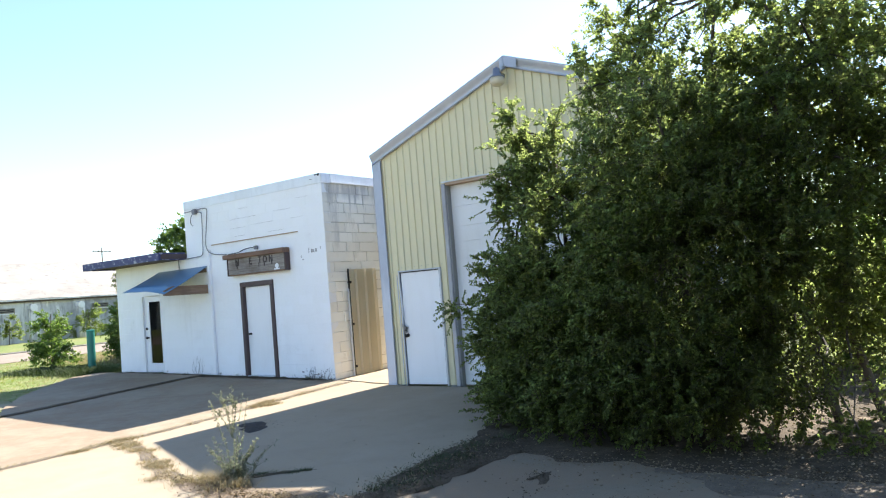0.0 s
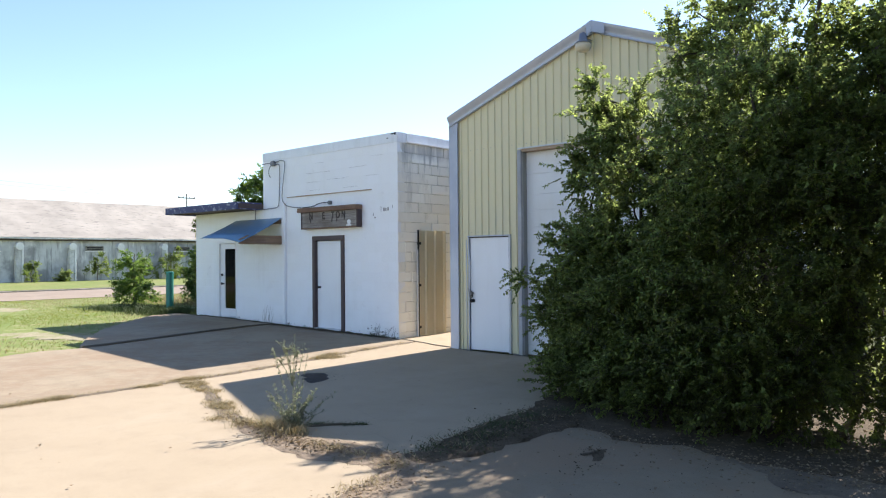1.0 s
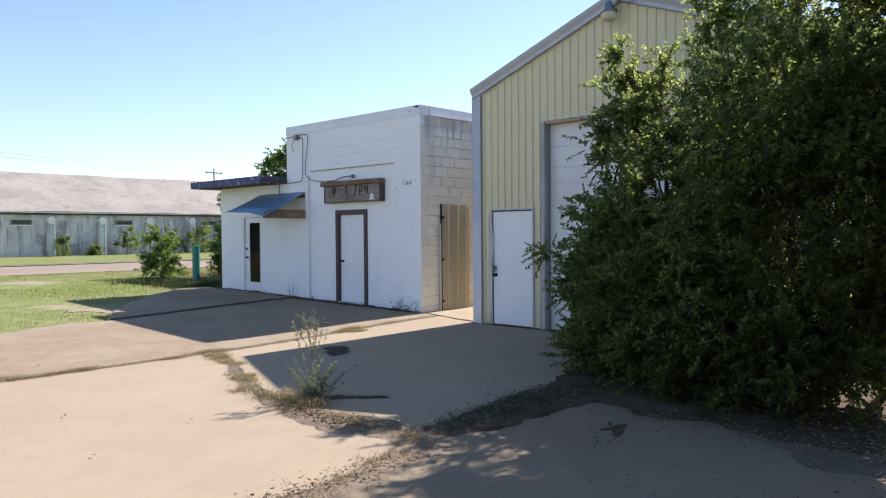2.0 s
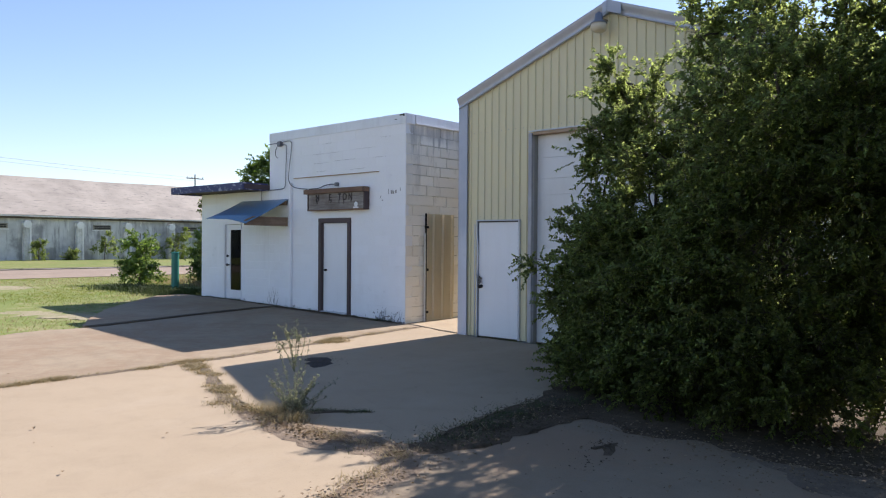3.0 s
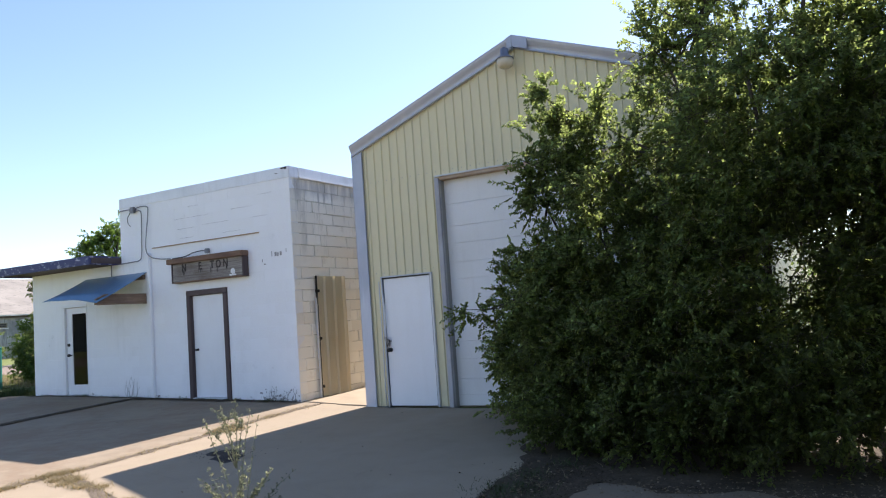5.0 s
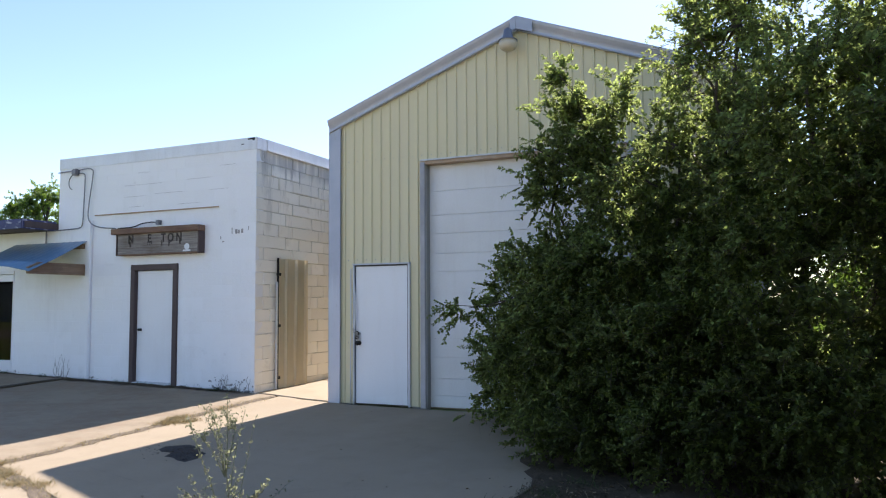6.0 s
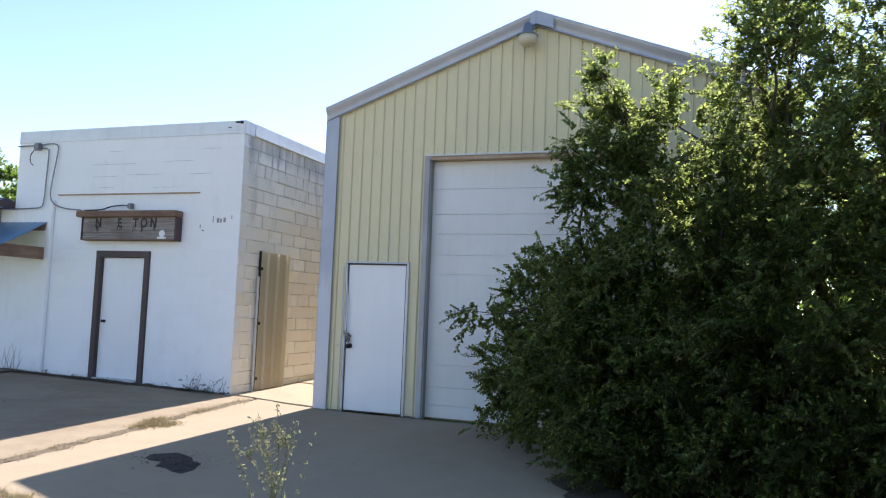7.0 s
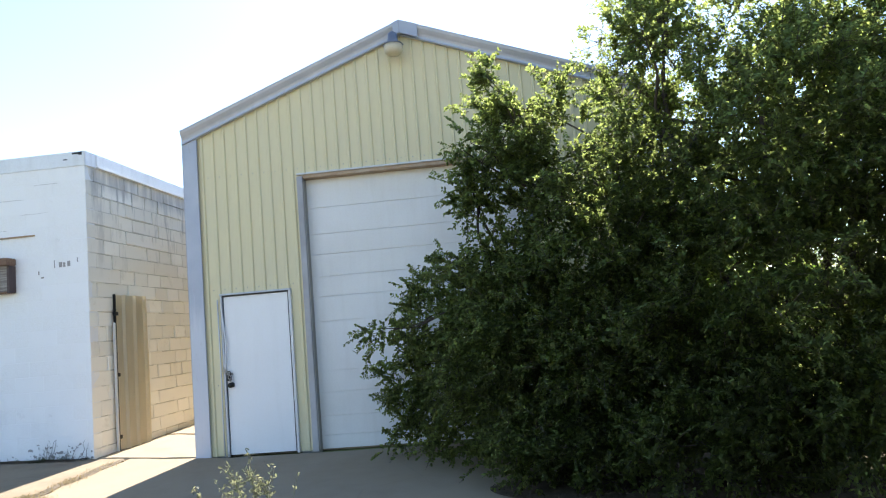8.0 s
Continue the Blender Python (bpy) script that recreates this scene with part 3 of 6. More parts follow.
def blades(rng, pts, height, width, lean=0.5):
    """Grass blades: a narrow bent strip each."""
    n = len(pts)
    ang = rng.uniform(0, 6.28, n)
    d = np.stack([np.cos(ang), np.sin(ang), np.zeros(n)], 1)
    s = np.stack([-np.sin(ang), np.cos(ang), np.zeros(n)], 1)
    h = (height * rng.uniform(0.4, 1.2, n))[:, None]
    w = (width * rng.uniform(0.7, 1.3, n))[:, None]
    ln = lean * rng.uniform(0.2, 1.4, (n, 1))
    mid = pts + d * h * ln * 0.35 + np.array([0, 0, 0.62]) * h
    tip = pts + d * h * ln + np.array([0, 0, 1.0]) * h
    return np.stack([pts - s * w / 2, pts + s * w / 2, mid + s * w * 0.35, mid - s * w * 0.35, tip], 1)


BLADE_FACES = [(0, 1, 2, 3), (3, 2, 4)]


# ---- ground ----
def strip(name, xs, y0, y1, lift, material, label, category):
    bm = bmesh.new()
    rows = [[bm.verts.new((x, y, rise(x) + lift)) for x in xs] for y in (y0, y1)]
    for i in range(len(xs) - 1):
        bm.faces.new((rows[0][i], rows[0][i + 1], rows[1][i + 1], rows[1][i]))
    return tagged(part(name, bm, material), label, category, kind="structure")


strip("ground", [-2500, -39, -30, -12, -0.6, 20, 2500], -2500, 2500, -0.03, GROUND, "dry sandy ground with patchy yellow-green grass", "ground")
rng = np.random.default_rng(3)


def ragged(pts, step=0.25, amp=0.03, seed=1):
    """Breaks an outline's edges into short uneven runs."""
    r = random.Random(seed)
    out = []
    for (ax, ay), (bx, by) in zip(pts, pts[1:] + pts[:1]):
        L = math.hypot(bx - ax, by - ay)
        n = max(1, int(L / step))
        for i in range(n):
            f = i / n
            o = r.uniform(-amp, amp) if i else 0.0
            out.append((ax + (bx - ax) * f - (by - ay) / L * o, ay + (by - ay) * f + (bx - ax) / L * o))
    return out


road = part("road", prism([(-27.0, -300), (-20.0, -300), (-20.0, 300), (-27.0, 300)], -0.06, -0.012, zf=lambda x, y: rise(x)), ROAD)
tagged(road, "pale pinkish gravel side road", "road", kind="structure")
kerb = part("kerb", prism([(-27.25, -300), (-27.02, -300), (-27.02, 300), (-27.25, 300)], -0.08, 0.05, 0.02, zf=lambda x, y: rise(x)), KERB)
tagged(kerb, "low weathered concrete kerb along the road", "kerb", kind="structure")
verge = part("verge", prism([(-38.98, -300), (-27.27, -300), (-27.27, 300), (-38.98, 300)], -0.08, 0.06, zf=lambda x, y: rise(x)), VERGE)
tagged(verge, "mown green grass verge beside the road", "verge", kind="structure")

# Unseen pale strip behind the camera, added to bounce sun onto the shaded fronts.
tagged(part("bounce_ground", prism([(-14, -40), (60, -40), (60, -15.02), (-14, -15.02)], -0.06, -0.012, zf=lambda x, y: rise(x)), ROAD), "pale unseen ground added in front of the lot to bounce light", "road", kind="structure")

pavement = thing("pavement", "old cracked tan concrete slabs with weedy joints", "pavement", (0, -3, 0), kind="structure")
SLABS = [
    ([(-0.545, -4.92), (0.6, -5.36), (1.78, -5.94), (2.8, -6.1), (3.43, -6.06), (3.92, -5.97), (4.4, -6.0), (4.58, -5.83), (4.47, -5.5), (4.39, -5.15), (4.3, -4.6), (4.25, -4.07), (4.25, -3.57), (4.45, -3.2), (6.2, -2.6), (6.2, -0.12), (1.58, -0.12), (-0.06, -0.03), (-0.945, -0.02), (-0.86, -1.4), (-0.72, -2.9), (-0.6, -4.2)], 0.0, 0.03),
    ([(-0.545, -15), (5.0, -15), (5.05, -7.5), (5.04, -7.22), (4.9, -6.85), (4.68, -6.4), (4.5, -6.3), (4.0, -6.5), (3.4, -6.42), (2.8, -6.3), (1.78, -6.02), (0.6, -5.43), (-0.545, -4.99)], -0.001, 0.03),
    ([(5.2, -15), (16, -15), (16, -4.2), (10, -4.1), (7.4, -4.3), (7.0, -4.35), (6.5, -4.3), (6.2, -4.12), (5.85, -4.3), (5.63, -4.35), (5.4, -4.15), (5.2, -4.1), (5.0, -4.27), (5.02, -4.5), (5.03, -4.92), (4.95, -5.18), (5.0, -5.5), (4.88, -5.85), (4.76, -6.1), (5.03, -6.42), (5.1, -6.72), (5.25, -7.4)], 0.0015, 0.03),
    ([(-4.3, -15), (-0.615, -15), (-0.615, -4.92), (-0.67, -4.2), (-0.79, -2.9), (-0.93, -1.4), (-1.015, 0.0), (-5.45, 0.0), (-5.25, -2.4), (-4.9, -4.6), (-5.0, -5.3), (-4.9, -5.8), (-4.5, -6.5), (-4.2, -8)], 0.0, 0.02),
    ([(-5.55, 0.0), (-9.9, 0.0), (-9.7, -0.8), (-8.0, -2.5), (-7.2, -3.3), (-6.0, -4.1), (-5.05, -4.6), (-5.36, -2.4)], 0.012, 0.03),
    ([(-1.44, 0.06), (-0.02, 0.06), (-0.02, 1.9), (-1.44, 1.9)], 0.0, 0.015),
    ([(-1.44, 1.94), (-0.02, 1.94), (-0.02, 11), (-1.44, 11)], 0.008, 0.02),
]
for i, (pts, lift, amp) in enumerate(SLABS):
    bm = prism(ragged(pts, 0.22, amp, i + 5), -0.14 + lift, lift, 0.012)
    for k in range(-20, 3):
        bmesh.ops.bisect_plane(bm, geom=bm.verts[:] + bm.edges[:] + bm.faces[:], plane_co=(k * 0.5, 0, 0), plane_no=(1, 0, 0))
    for k in range(-10, 8):
        bmesh.ops.bisect_plane(bm, geom=bm.verts[:] + bm.edges[:] + bm.faces[:], plane_co=(0, k * 0.5, 0), plane_no=(0, 1, 0))
    for v in bm.verts:
        v.co.z += lie(v.co.x, v.co.y)
    ob = part("slab", bm, (CONCRETE, CONCRETE, CONCRETE_DIRTY_SHADED, CONCRETE_GREY, CONCRETE_GREY, CONCRETE_SUNLIT, CONCRETE_SUNLIT)[i], pavement)


def patch(name, pts, height, material, label, category, seed, amp=0.05, z=0.0, kind=""):
    """A low mound over a plan outline."""
    out = ragged(pts, 0.12, amp, seed)
    bm = bmesh.new()
    cx, cy = sum(p[0] for p in out) / len(out), sum(p[1] for p in out) / len(out)
    rim = [bm.verts.new((x, y, z + lie(x, y) + 0.001)) for x, y in out]
    f = bm.faces.new(rim)
    r = bmesh.ops.triangulate(bm, faces=[f])
    bmesh.ops.subdivide_edges(bm, edges=[e for e in bm.edges if not e.is_boundary], cuts=2, use_grid_fill=True)
    for v in bm.verts:
        if not v.is_boundary:
            v.co.z = z + lie(v.co.x, v.co.y) + height * (0.4 + 0.9 * noise.noise(v.co * 3.0) + 0.6 * noise.noise(v.co * 11.0))
            v.co.z = max(v.co.z, z + lie(v.co.x, v.co.y) + 0.004)
    bmesh.ops.recalc_face_normals(bm, faces=bm.faces)
    return tagged(part(name, bm, material, smooth=True), label, category, kind=kind or "stuff")


tagged(part("soil_bed", prism([(4.0, -6.6), (5.0, -6.6), (5.2, -4.5), (12.2, -4.5), (12.2, -3.0), (7.4, -2.8), (6.9, 1.6), (6.26, 1.6), (6.1, -2.9), (4.0, -3.2)], -0.06, -0.02), DIRT), "dark bare soil under leaf mould", "soil", kind="structure")
patch("leaf_mould", [(4.5, -5.98), (4.78, -6.1), (4.92, -5.84), (5.04, -5.5), (4.99, -5.18), (5.07, -4.92), (5.06, -4.3), (5.1, -4.1), (4.9, -3.6), (4.5, -3.4), (4.28, -3.6), (4.27, -4.1), (4.33, -4.6), (4.43, -5.15), (4.5, -5.5), (4.58, -5.8)], 0.035, DIRT, "dark crumbly leaf mould in a wide joint", "leaf mould", 4, 0.06, 0.002)
patch("leaf_mould", [(4.5, -3.5), (4.95, -3.75), (5.1, -4.13), (5.4, -4.21), (5.63, -4.41), (5.9, -4.38), (6.2, -4.2), (6.6, -4.38), (7.2, -4.42), (9.5, -4.25), (12.0, -4.3), (12.0, -3.3), (8.6, -3.3), (7.5, -3.0), (7.0, -1.5), (6.9, 1.5), (6.3, 1.5), (6.25, -2.5), (5.2, -2.9)], 0.03, DIRT, "dark crumbly leaf mould under the trees", "leaf mould", 14, 0.06, 0.002)
patch("leaf_mould", [(4.38, -3.95), (4.2, -3.55), (3.85, -2.7), (4.3, -2.2), (6.15, -1.8), (6.15, -2.95), (4.9, -3.6), (4.6, -3.9)], 0.012, DIRT, "dark crumbly leaf mould spilling over concrete", "leaf mould", 20, 0.06, 0.003)
patch("joint_soil", [(2.5, -6.08), (3.0, -6.1), (3.43, -6.05), (3.92, -5.95), (4.4, -5.99), (4.55, -5.95), (4.74, -6.06), (5.0, -6.42), (4.74, -6.5), (4.5, -6.4), (4.0, -6.6), (3.4, -6.52), (2.9, -6.4), (2.4, -6.26)], 0.022, DRY_SOIL, "loose soil in a broken concrete joint", "soil", 6, 0.05)
patch("joint_soil", [(-0.58, -4.86), (0.6, -5.33), (1.78, -5.91), (2.5, -6.07), (2.5, -6.22), (1.78, -6.06), (0.6, -5.47), (-0.58, -5.02)], 0.006, DUST, "loose soil in a broken concrete joint", "soil", 16, 0.045, 0.002)
patch("joint_soil", [(4.72, -6.2), (5.08, -6.38), (5.17, -6.7), (5.33, -7.3), (5.34, -8.5), (5.32, -14.9), (4.91, -14.9), (4.98, -7.3), (4.84, -6.85)], 0.02, DRY_SOIL, "loose soil in a broken concrete joint", "soil", 7, 0.05)
patch("joint_soil", [(2.85, -5.86), (2.98, -5.68), (3.12, -5.55), (3.28, -5.45), (3.46, -5.33), (3.3, -5.5), (3.18, -5.63), (3.08, -5.8)], 0.018, DIRT, "thin ridge of soil and moss on concrete", "soil", 8, 0.05)
patch("dry_soil", [(7.1, -1.6), (7.6, -2.95), (8.7, -3.25), (12.0, -3.25), (12.0, 2.0), (7.0, 2.0)], 0.03, DRY_SOIL, "dry sandy soil littered with leaves", "soil", 17, 0.08)
patch("bare_soil", [(-8.6, -4.7), (-8.0, -4.9), (-7.2, -4.5), (-6.3, -4.15), (-6.2, -3.9), (-6.9, -3.5), (-7.4, -3.7), (-8.0, -4.2)], 0.002, BARE, "pale bare patch worn in the grass", "soil", 40, 0.3, -0.0295)
patch("bare_soil", [(-16.4, -3.1), (-15.4, -3.4), (-14.6, -2.8), (-14.7, -2.0), (-15.6, -1.9), (-16.4, -2.4)], 0.002, BARE, "pale bare patch worn in the grass", "soil", 41, 0.3, -0.0295)
patch("leaf_dust", [(6.55, -4.34), (7.2, -4.4), (9.5, -4.2), (12.0, -4.25), (12.0, -6.4), (9.9, -6.2), (9.0, -5.6), (8.3, -5.5), (7.8, -5.0), (7.2, -4.9), (6.9, -4.6)], 0.004, DUST, "thin brown leaf dust over dirty concrete", "soil", 42, 0.1, 0.003)
patch("stain", [(0.28, -3.75), (0.23, -3.6), (0.3, -3.52), (0.39, -3.42), (0.52, -3.48), (0.64, -3.54), (0.74, -3.66), (0.88, -3.72), (0.93, -3.85), (0.98, -3.95), (0.98, -4.13), (0.86, -4.1), (0.73, -4.02), (0.6, -4.0), (0.53, -3.83), (0.4, -3.83)], 0.012, OIL, "dark irregular patch of oily grit on concrete", "stain", 9, 0.03)
patch("joint_soil", [(-5.58, -0.2), (-5.4, -2.4), (-5.08, -4.55), (-4.88, -4.55), (-5.2, -2.4), (-5.42, -0.2)], 0.012, DIRT, "dark soil filling a concrete joint", "soil", 18, 0.03, 0.013)
patch("joint_soil", [(-1.03, -0.1), (-0.92, -0.1), (-0.84, -1.4), (-0.69, -2.9), (-0.56, -4.2), (-0.53, -5.0), (-0.5, -7.5), (-0.52, -14.5), (-0.65, -14.5), (-0.63, -7.5), (-0.66, -5.0), (-0.7, -4.2), (-0.83, -2.9), (-0.96, -1.4)], 0.008, DUST, "loose soil in a straight concrete joint", "soil", 21, 0.035, 0.002)
patch("wall_soil", [(-9.0, -0.02), (-9.0, -0.18), (-7, -0.12), (-5, -0.2), (-3.4, -0.16), (-1.6, -0.1), (-1.42, -0.01)], 0.02, DIRT, "dark soil gathered along the wall foot", "soil", 10, 0.05, 0.014)


def weeds_along(name, pts, width, count, height, material, label, seed, wid=0.006):
    r = np.random.default_rng(seed)
    pts = np.array(pts, dtype=float)
    seg = np.linalg.norm(np.diff(pts, axis=0), axis=1)
    # clumps: most blades stand in tufts of uneven size, with bare stretches between
    where = r.random(34)
    big = r.uniform(0.15, 1.0, 34) ** 2
    tuft = r.choice(34, count, p=big / big.sum())
    loose = r.random(count) < 0.15
    f = np.where(loose, r.random(count), np.clip(where[tuft] + r.normal(0, 0.008, count), 0, 1))
    at = np.concatenate(([0], np.cumsum(seg))) / seg.sum()
    px, py = np.interp(f, at, pts[:, 0]), np.interp(f, at, pts[:, 1])
    off = r.normal(0, width * 1.3, (34, 2))
    p = np.column_stack([px, py]) + np.where(loose[:, None], 0, off[tuft]) + r.normal(0, width, (count, 2))
    z = np.array([lie(x, y) for x, y in p]) - 0.01
    v = blades(r, np.column_stack([p, z]), height, wid, 1.9)
    return tagged(scatter_mesh(name, v, BLADE_FACES, 5, material), label, "weeds", kind="stuff")


weeds_along("joint_weeds", [(-0.97, -0.3), (-0.89, -1.4), (-0.755, -2.9), (-0.63, -4.2), (-0.58, -5.0), (-0.58, -7.5), (-0.58, -11)], 0.05, 13000, 0.045, STRAW, "dry straw-coloured weeds in a concrete joint", 21)
weeds_along("joint_weeds", [(-0.58, -4.93), (0.6, -5.4), (1.78, -5.98), (2.8, -6.22), (3.7, -6.24), (4.35, -6.16), (4.7, -6.25)], 0.048, 6600, 0.045, STRAW, "dry straw-coloured weeds in a concrete joint", 22)
weeds_along("joint_weeds", [(4.8, -6.4), (5.05, -6.9), (5.15, -7.6), (5.15, -10)], 0.08, 2400, 0.05, STRAW, "dry straw-coloured weeds in a concrete joint", 23)
weeds_along("joint_weeds", [(4.5, -6.1), (4.55, -5.4), (4.45, -4.7), (4.4, -3.9)], 0.1, 500, 0.05, DARK_GRASS, "low dark weeds in a soil-filled joint", 24)
weeds_along("mould_weeds", [(4.64, -6.1), (4.76, -5.5), (4.7, -4.8), (4.66, -4.1), (4.6, -3.5)], 0.08, 180, 0.06, STRAW, "thin dry weeds through dark leaf mould", 29)
weeds_along("mould_weeds", [(4.62, -6.0), (4.72, -5.5), (4.68, -4.8), (4.6, -4.1), (4.66, -3.5)], 0.08, 1300, 0.06, DARK_GRASS, "low dark grass through leaf mould", 30)
weeds_along("joint_weeds", [(-5.5, -0.1), (-5.3, -2.4), (-4.98, -4.6)], 0.03, 500, 0.04, STRAW, "low dry weeds in a concrete joint", 25)
weeds_along("joint_weeds", [(2.6, -6.1), (2.9, -6.02), (3.2, -6.1)], 0.06, 900, 0.13, STRAW, "dry grass clump round the tall weed", 27)
weeds_along("moss_weeds", [(2.9, -5.8), (3.05, -5.66), (3.2, -5.54), (3.36, -5.42)], 0.03, 900, 0.03, DARK_GRASS, "low dark moss and weeds along a crack", 28)
weeds_along("wall_weeds", [(-9.0, -0.08), (-7.2, -0.06), (-5, -0.1), (-3.0, -0.08), (-1.5, -0.05)], 0.03, 1000, 0.07, DARK_GRASS, "thin weeds along the foot of the white wall", 26)


def litter(name, spots, label, seed, size=0.035, material=None):
    """Fallen leaves lying flat in patches."""
    r = np.random.default_rng(seed)
    out = []
    for x, y, sx, sy, n in spots:
        p = np.column_stack([r.normal(x, sx, n), r.normal(y, sy, n), np.zeros(n)])
        p[:, 2] = [lie(a, b) + 0.012 for a, b in p[:, :2]]
        p[:, 2] += r.uniform(0, 0.03, n)
        a = r.uniform(0, 6.28, n)
        d = np.column_stack([np.cos(a), np.sin(a), r.normal(0, 0.2, n)])
        nn = np.column_stack([r.normal(0, 0.3, n), r.normal(0, 0.3, n), np.ones(n)])
        ll = size * r.uniform(0.5, 1.5, n)
        out.append(leaves_at(p, d, nn, ll, ll * 0.6, 0.3))
    return tagged(scatter_mesh(name, np.concatenate(out), LEAF_FACES, 6, material or LITTER), label, "fallen leaves", kind="stuff")


litter("fallen_leaves", [(4.6, -5.6, 0.14, 0.4, 90), (4.62, -4.4, 0.14, 0.4, 70), (3.6, -6.33, 0.35, 0.08, 520), (2.5, -6.15, 0.3, 0.06, 160), (5.05, -7.4, 0.1, 0.7, 420), (6.5, -4.15, 1.2, 0.2, 200), (8.2, -3.6, 0.8, 0.5, 1500), (8.0, -2.0, 0.7, 0.7, 500), (6.8, -5.4, 1.3, 0.7, 70)], "dry brown fallen leaves on soil and concrete", 31, 0.026)
rims = [[(4.58, -5.9), (4.52, -5.5), (4.45, -5.15), (4.36, -4.6), (4.3, -4.07), (4.28, -3.55), (3.9, -2.7)], [(4.76, -6.1), (4.98, -5.5), (5.0, -4.9), (5.0, -4.27), (5.4, -4.13), (5.65, -4.33), (6.2, -4.1), (7.2, -4.28)]]
edge_spots = []
for rim in rims:
    for (ax, ay), (bx, by) in zip(rim, rim[1:]):
        for q in range(5):
            f = (q + 0.5) / 5
            edge_spots.append((ax + (bx - ax) * f, ay + (by - ay) * f, 0.035, 0.04, 18))
litter("leaf_crumbs", edge_spots, "dark crumbs of rotted leaf along the mould edges", 34, 0.013, CRUMB)
patch("leaf_smear", [(5.68, -5.05), (5.66, -4.98), (5.7, -4.92), (5.71, -4.78), (5.76, -4.74), (5.79, -4.86), (5.86, -4.98), (5.9, -5.12), (5.85, -5.16), (5.8, -5.05), (5.74, -4.98), (5.72, -5.06)], 0.012, DIRT, "small wing-shaped smear of rotted leaf on concrete", "leaf mould", 37, 0.015, 0.003)
litter("leaf_crumbs", [(5.74, -4.94, 0.06, 0.1, 60), (5.9, -5.5, 0.1, 0.12, 24)], "dark crumbs round a leaf smear on concrete", 37, 0.018, CRUMB)
litter("fallen_leaves", [(4.6, -5.0, 0.18, 0.6, 60), (4.7, -3.8, 0.3, 0.3, 50), (4.4, -6.2, 0.25, 0.12, 200), (6.4, -4.4, 0.9, 0.1, 420), (8.0, -4.5, 1.0, 0.18, 700), (7.6, -5.0, 1.1, 0.4, 260), (9.3, -5.0, 0.8, 0.6, 300)], "small brown fallen leaves on mould and dirty concrete", 39, 0.02)
litter("leaf_crumbs", [(0.64, -3.8, 0.22, 0.16, 260)], "dark grit scattered round an oil stain", 38, 0.014, CRUMB)
litter("leaf_crumbs", [(4.72, -4.9, 0.13, 0.55, 1300), (4.75, -3.9, 0.22, 0.25, 600)], "dark crumbs of rotted leaf on the mould", 36, 0.016, CRUMB)
litter("leaf_crumbs", [(6.9, -5.6, 1.0, 0.7, 60), (6.0, -6.5, 0.6, 0.9, 25), (7.4, -4.8, 0.9, 0.3, 160)], "dark crumbs scattered over dirty concrete", 35, 0.014, CRUMB)
litter("fallen_leaves", [(1.8, -7.5, 1.6, 1.6, 14), (2.0, -3.0, 1.3, 1.3, 8), (-3, -3.5, 1.4, 1.5, 8)], "few scattered bits of dry leaf on concrete", 32, 0.03)

# grass on the left
gx = rng.uniform(-20, -4.2, 100000)
gy = rng.uniform(-14, 7, 100000)
edge = np.interp(gy, [-14, -8, -6.5, -5.8, -5.3, -4.6, -4.1, -3.3, -2.5, -0.8, 0.0, 0.05, 7], [-4.4, -4.25, -4.6, -5.0, -5.1, -5.1, -6.1, -7.3, -8.1, -9.8, -10.0, -9.0, -9.0])
keep = gx < edge + rng.normal(0, 0.05, len(gx))
patchy = np.sin(gx * 0.9 + 1.3 * np.sin(gy * 0.7)) + np.sin(gy * 1.1 + gx * 0.3) + rng.normal(0, 0.6, len(gx))
keep &= patchy > -0.9
for bx_, by_, ax_, ay_ in ((-7.4, -4.2, 1.1, 0.42), (-15.5, -2.6, 0.9, 0.65)):
    keep &= (((gx - bx_) / ax_) ** 2 + ((gy - by_) / ay_) ** 2) > rng.uniform(0.3, 1.4, len(gx))
p = np.column_stack([gx, gy, [rise(a) - 0.03 for a in gx]])[keep]
green = np.sin(p[:, 0] * 0.8 + p[:, 1] * 0.5) + rng.normal(0, 0.6, len(p)) > -0.35
tagged(scatter_mesh("grass", blades(rng, p[green], 0.032, 0.014, 1.3), BLADE_FACES, 5, GRASS), "uneven green grass beside the concrete", "grass", kind="stuff")
tagged(scatter_mesh("dry_grass", blades(rng, p[~green][::2], 0.034, 0.014, 1.3), BLADE_FACES, 5, STRAW), "dry yellow grass beside the concrete", "grass", kind="stuff")

# Rough taller grass; the shadow band across it is put into dark blades.
band = rng.uniform(0, 1, 9000)
gx2 = np.interp(band, [0, 0.3, 1], [-9.05, -9.9, -13.5]) + rng.normal(0, 0.15, 9000)
gy2 = np.interp(band, [0, 0.3, 1], [0.5, -0.1, -0.5]) + rng.normal(0.35, 0.4, 9000)
ok = (gx2 < -8.98) & ((gx2 < -9.95) | (gy2 > 0.05))
p = np.column_stack([gx2, gy2, [rise(a) - 0.03 for a in gx2]])[ok]
tagged(scatter_mesh("tall_grass", blades(rng, p, 0.17, 0.012, 0.8), BLADE_FACES, 5, DARK_GRASS), "rough uncut grass round the green post, darkened as shade", "grass", kind="stuff")
gx3, gy3 = rng.uniform(-16.8, -11.5, 5200), rng.uniform(1.8, 8.5, 5200)
p = np.column_stack([gx3, gy3, [rise(a) - 0.03 for a in gx3]])
tagged(scatter_mesh("dry_grass", blades(rng, p, 0.24, 0.012, 0.8), BLADE_FACES, 5, STRAW), "tall dry straw-coloured grass beside the road", "grass", kind="stuff")

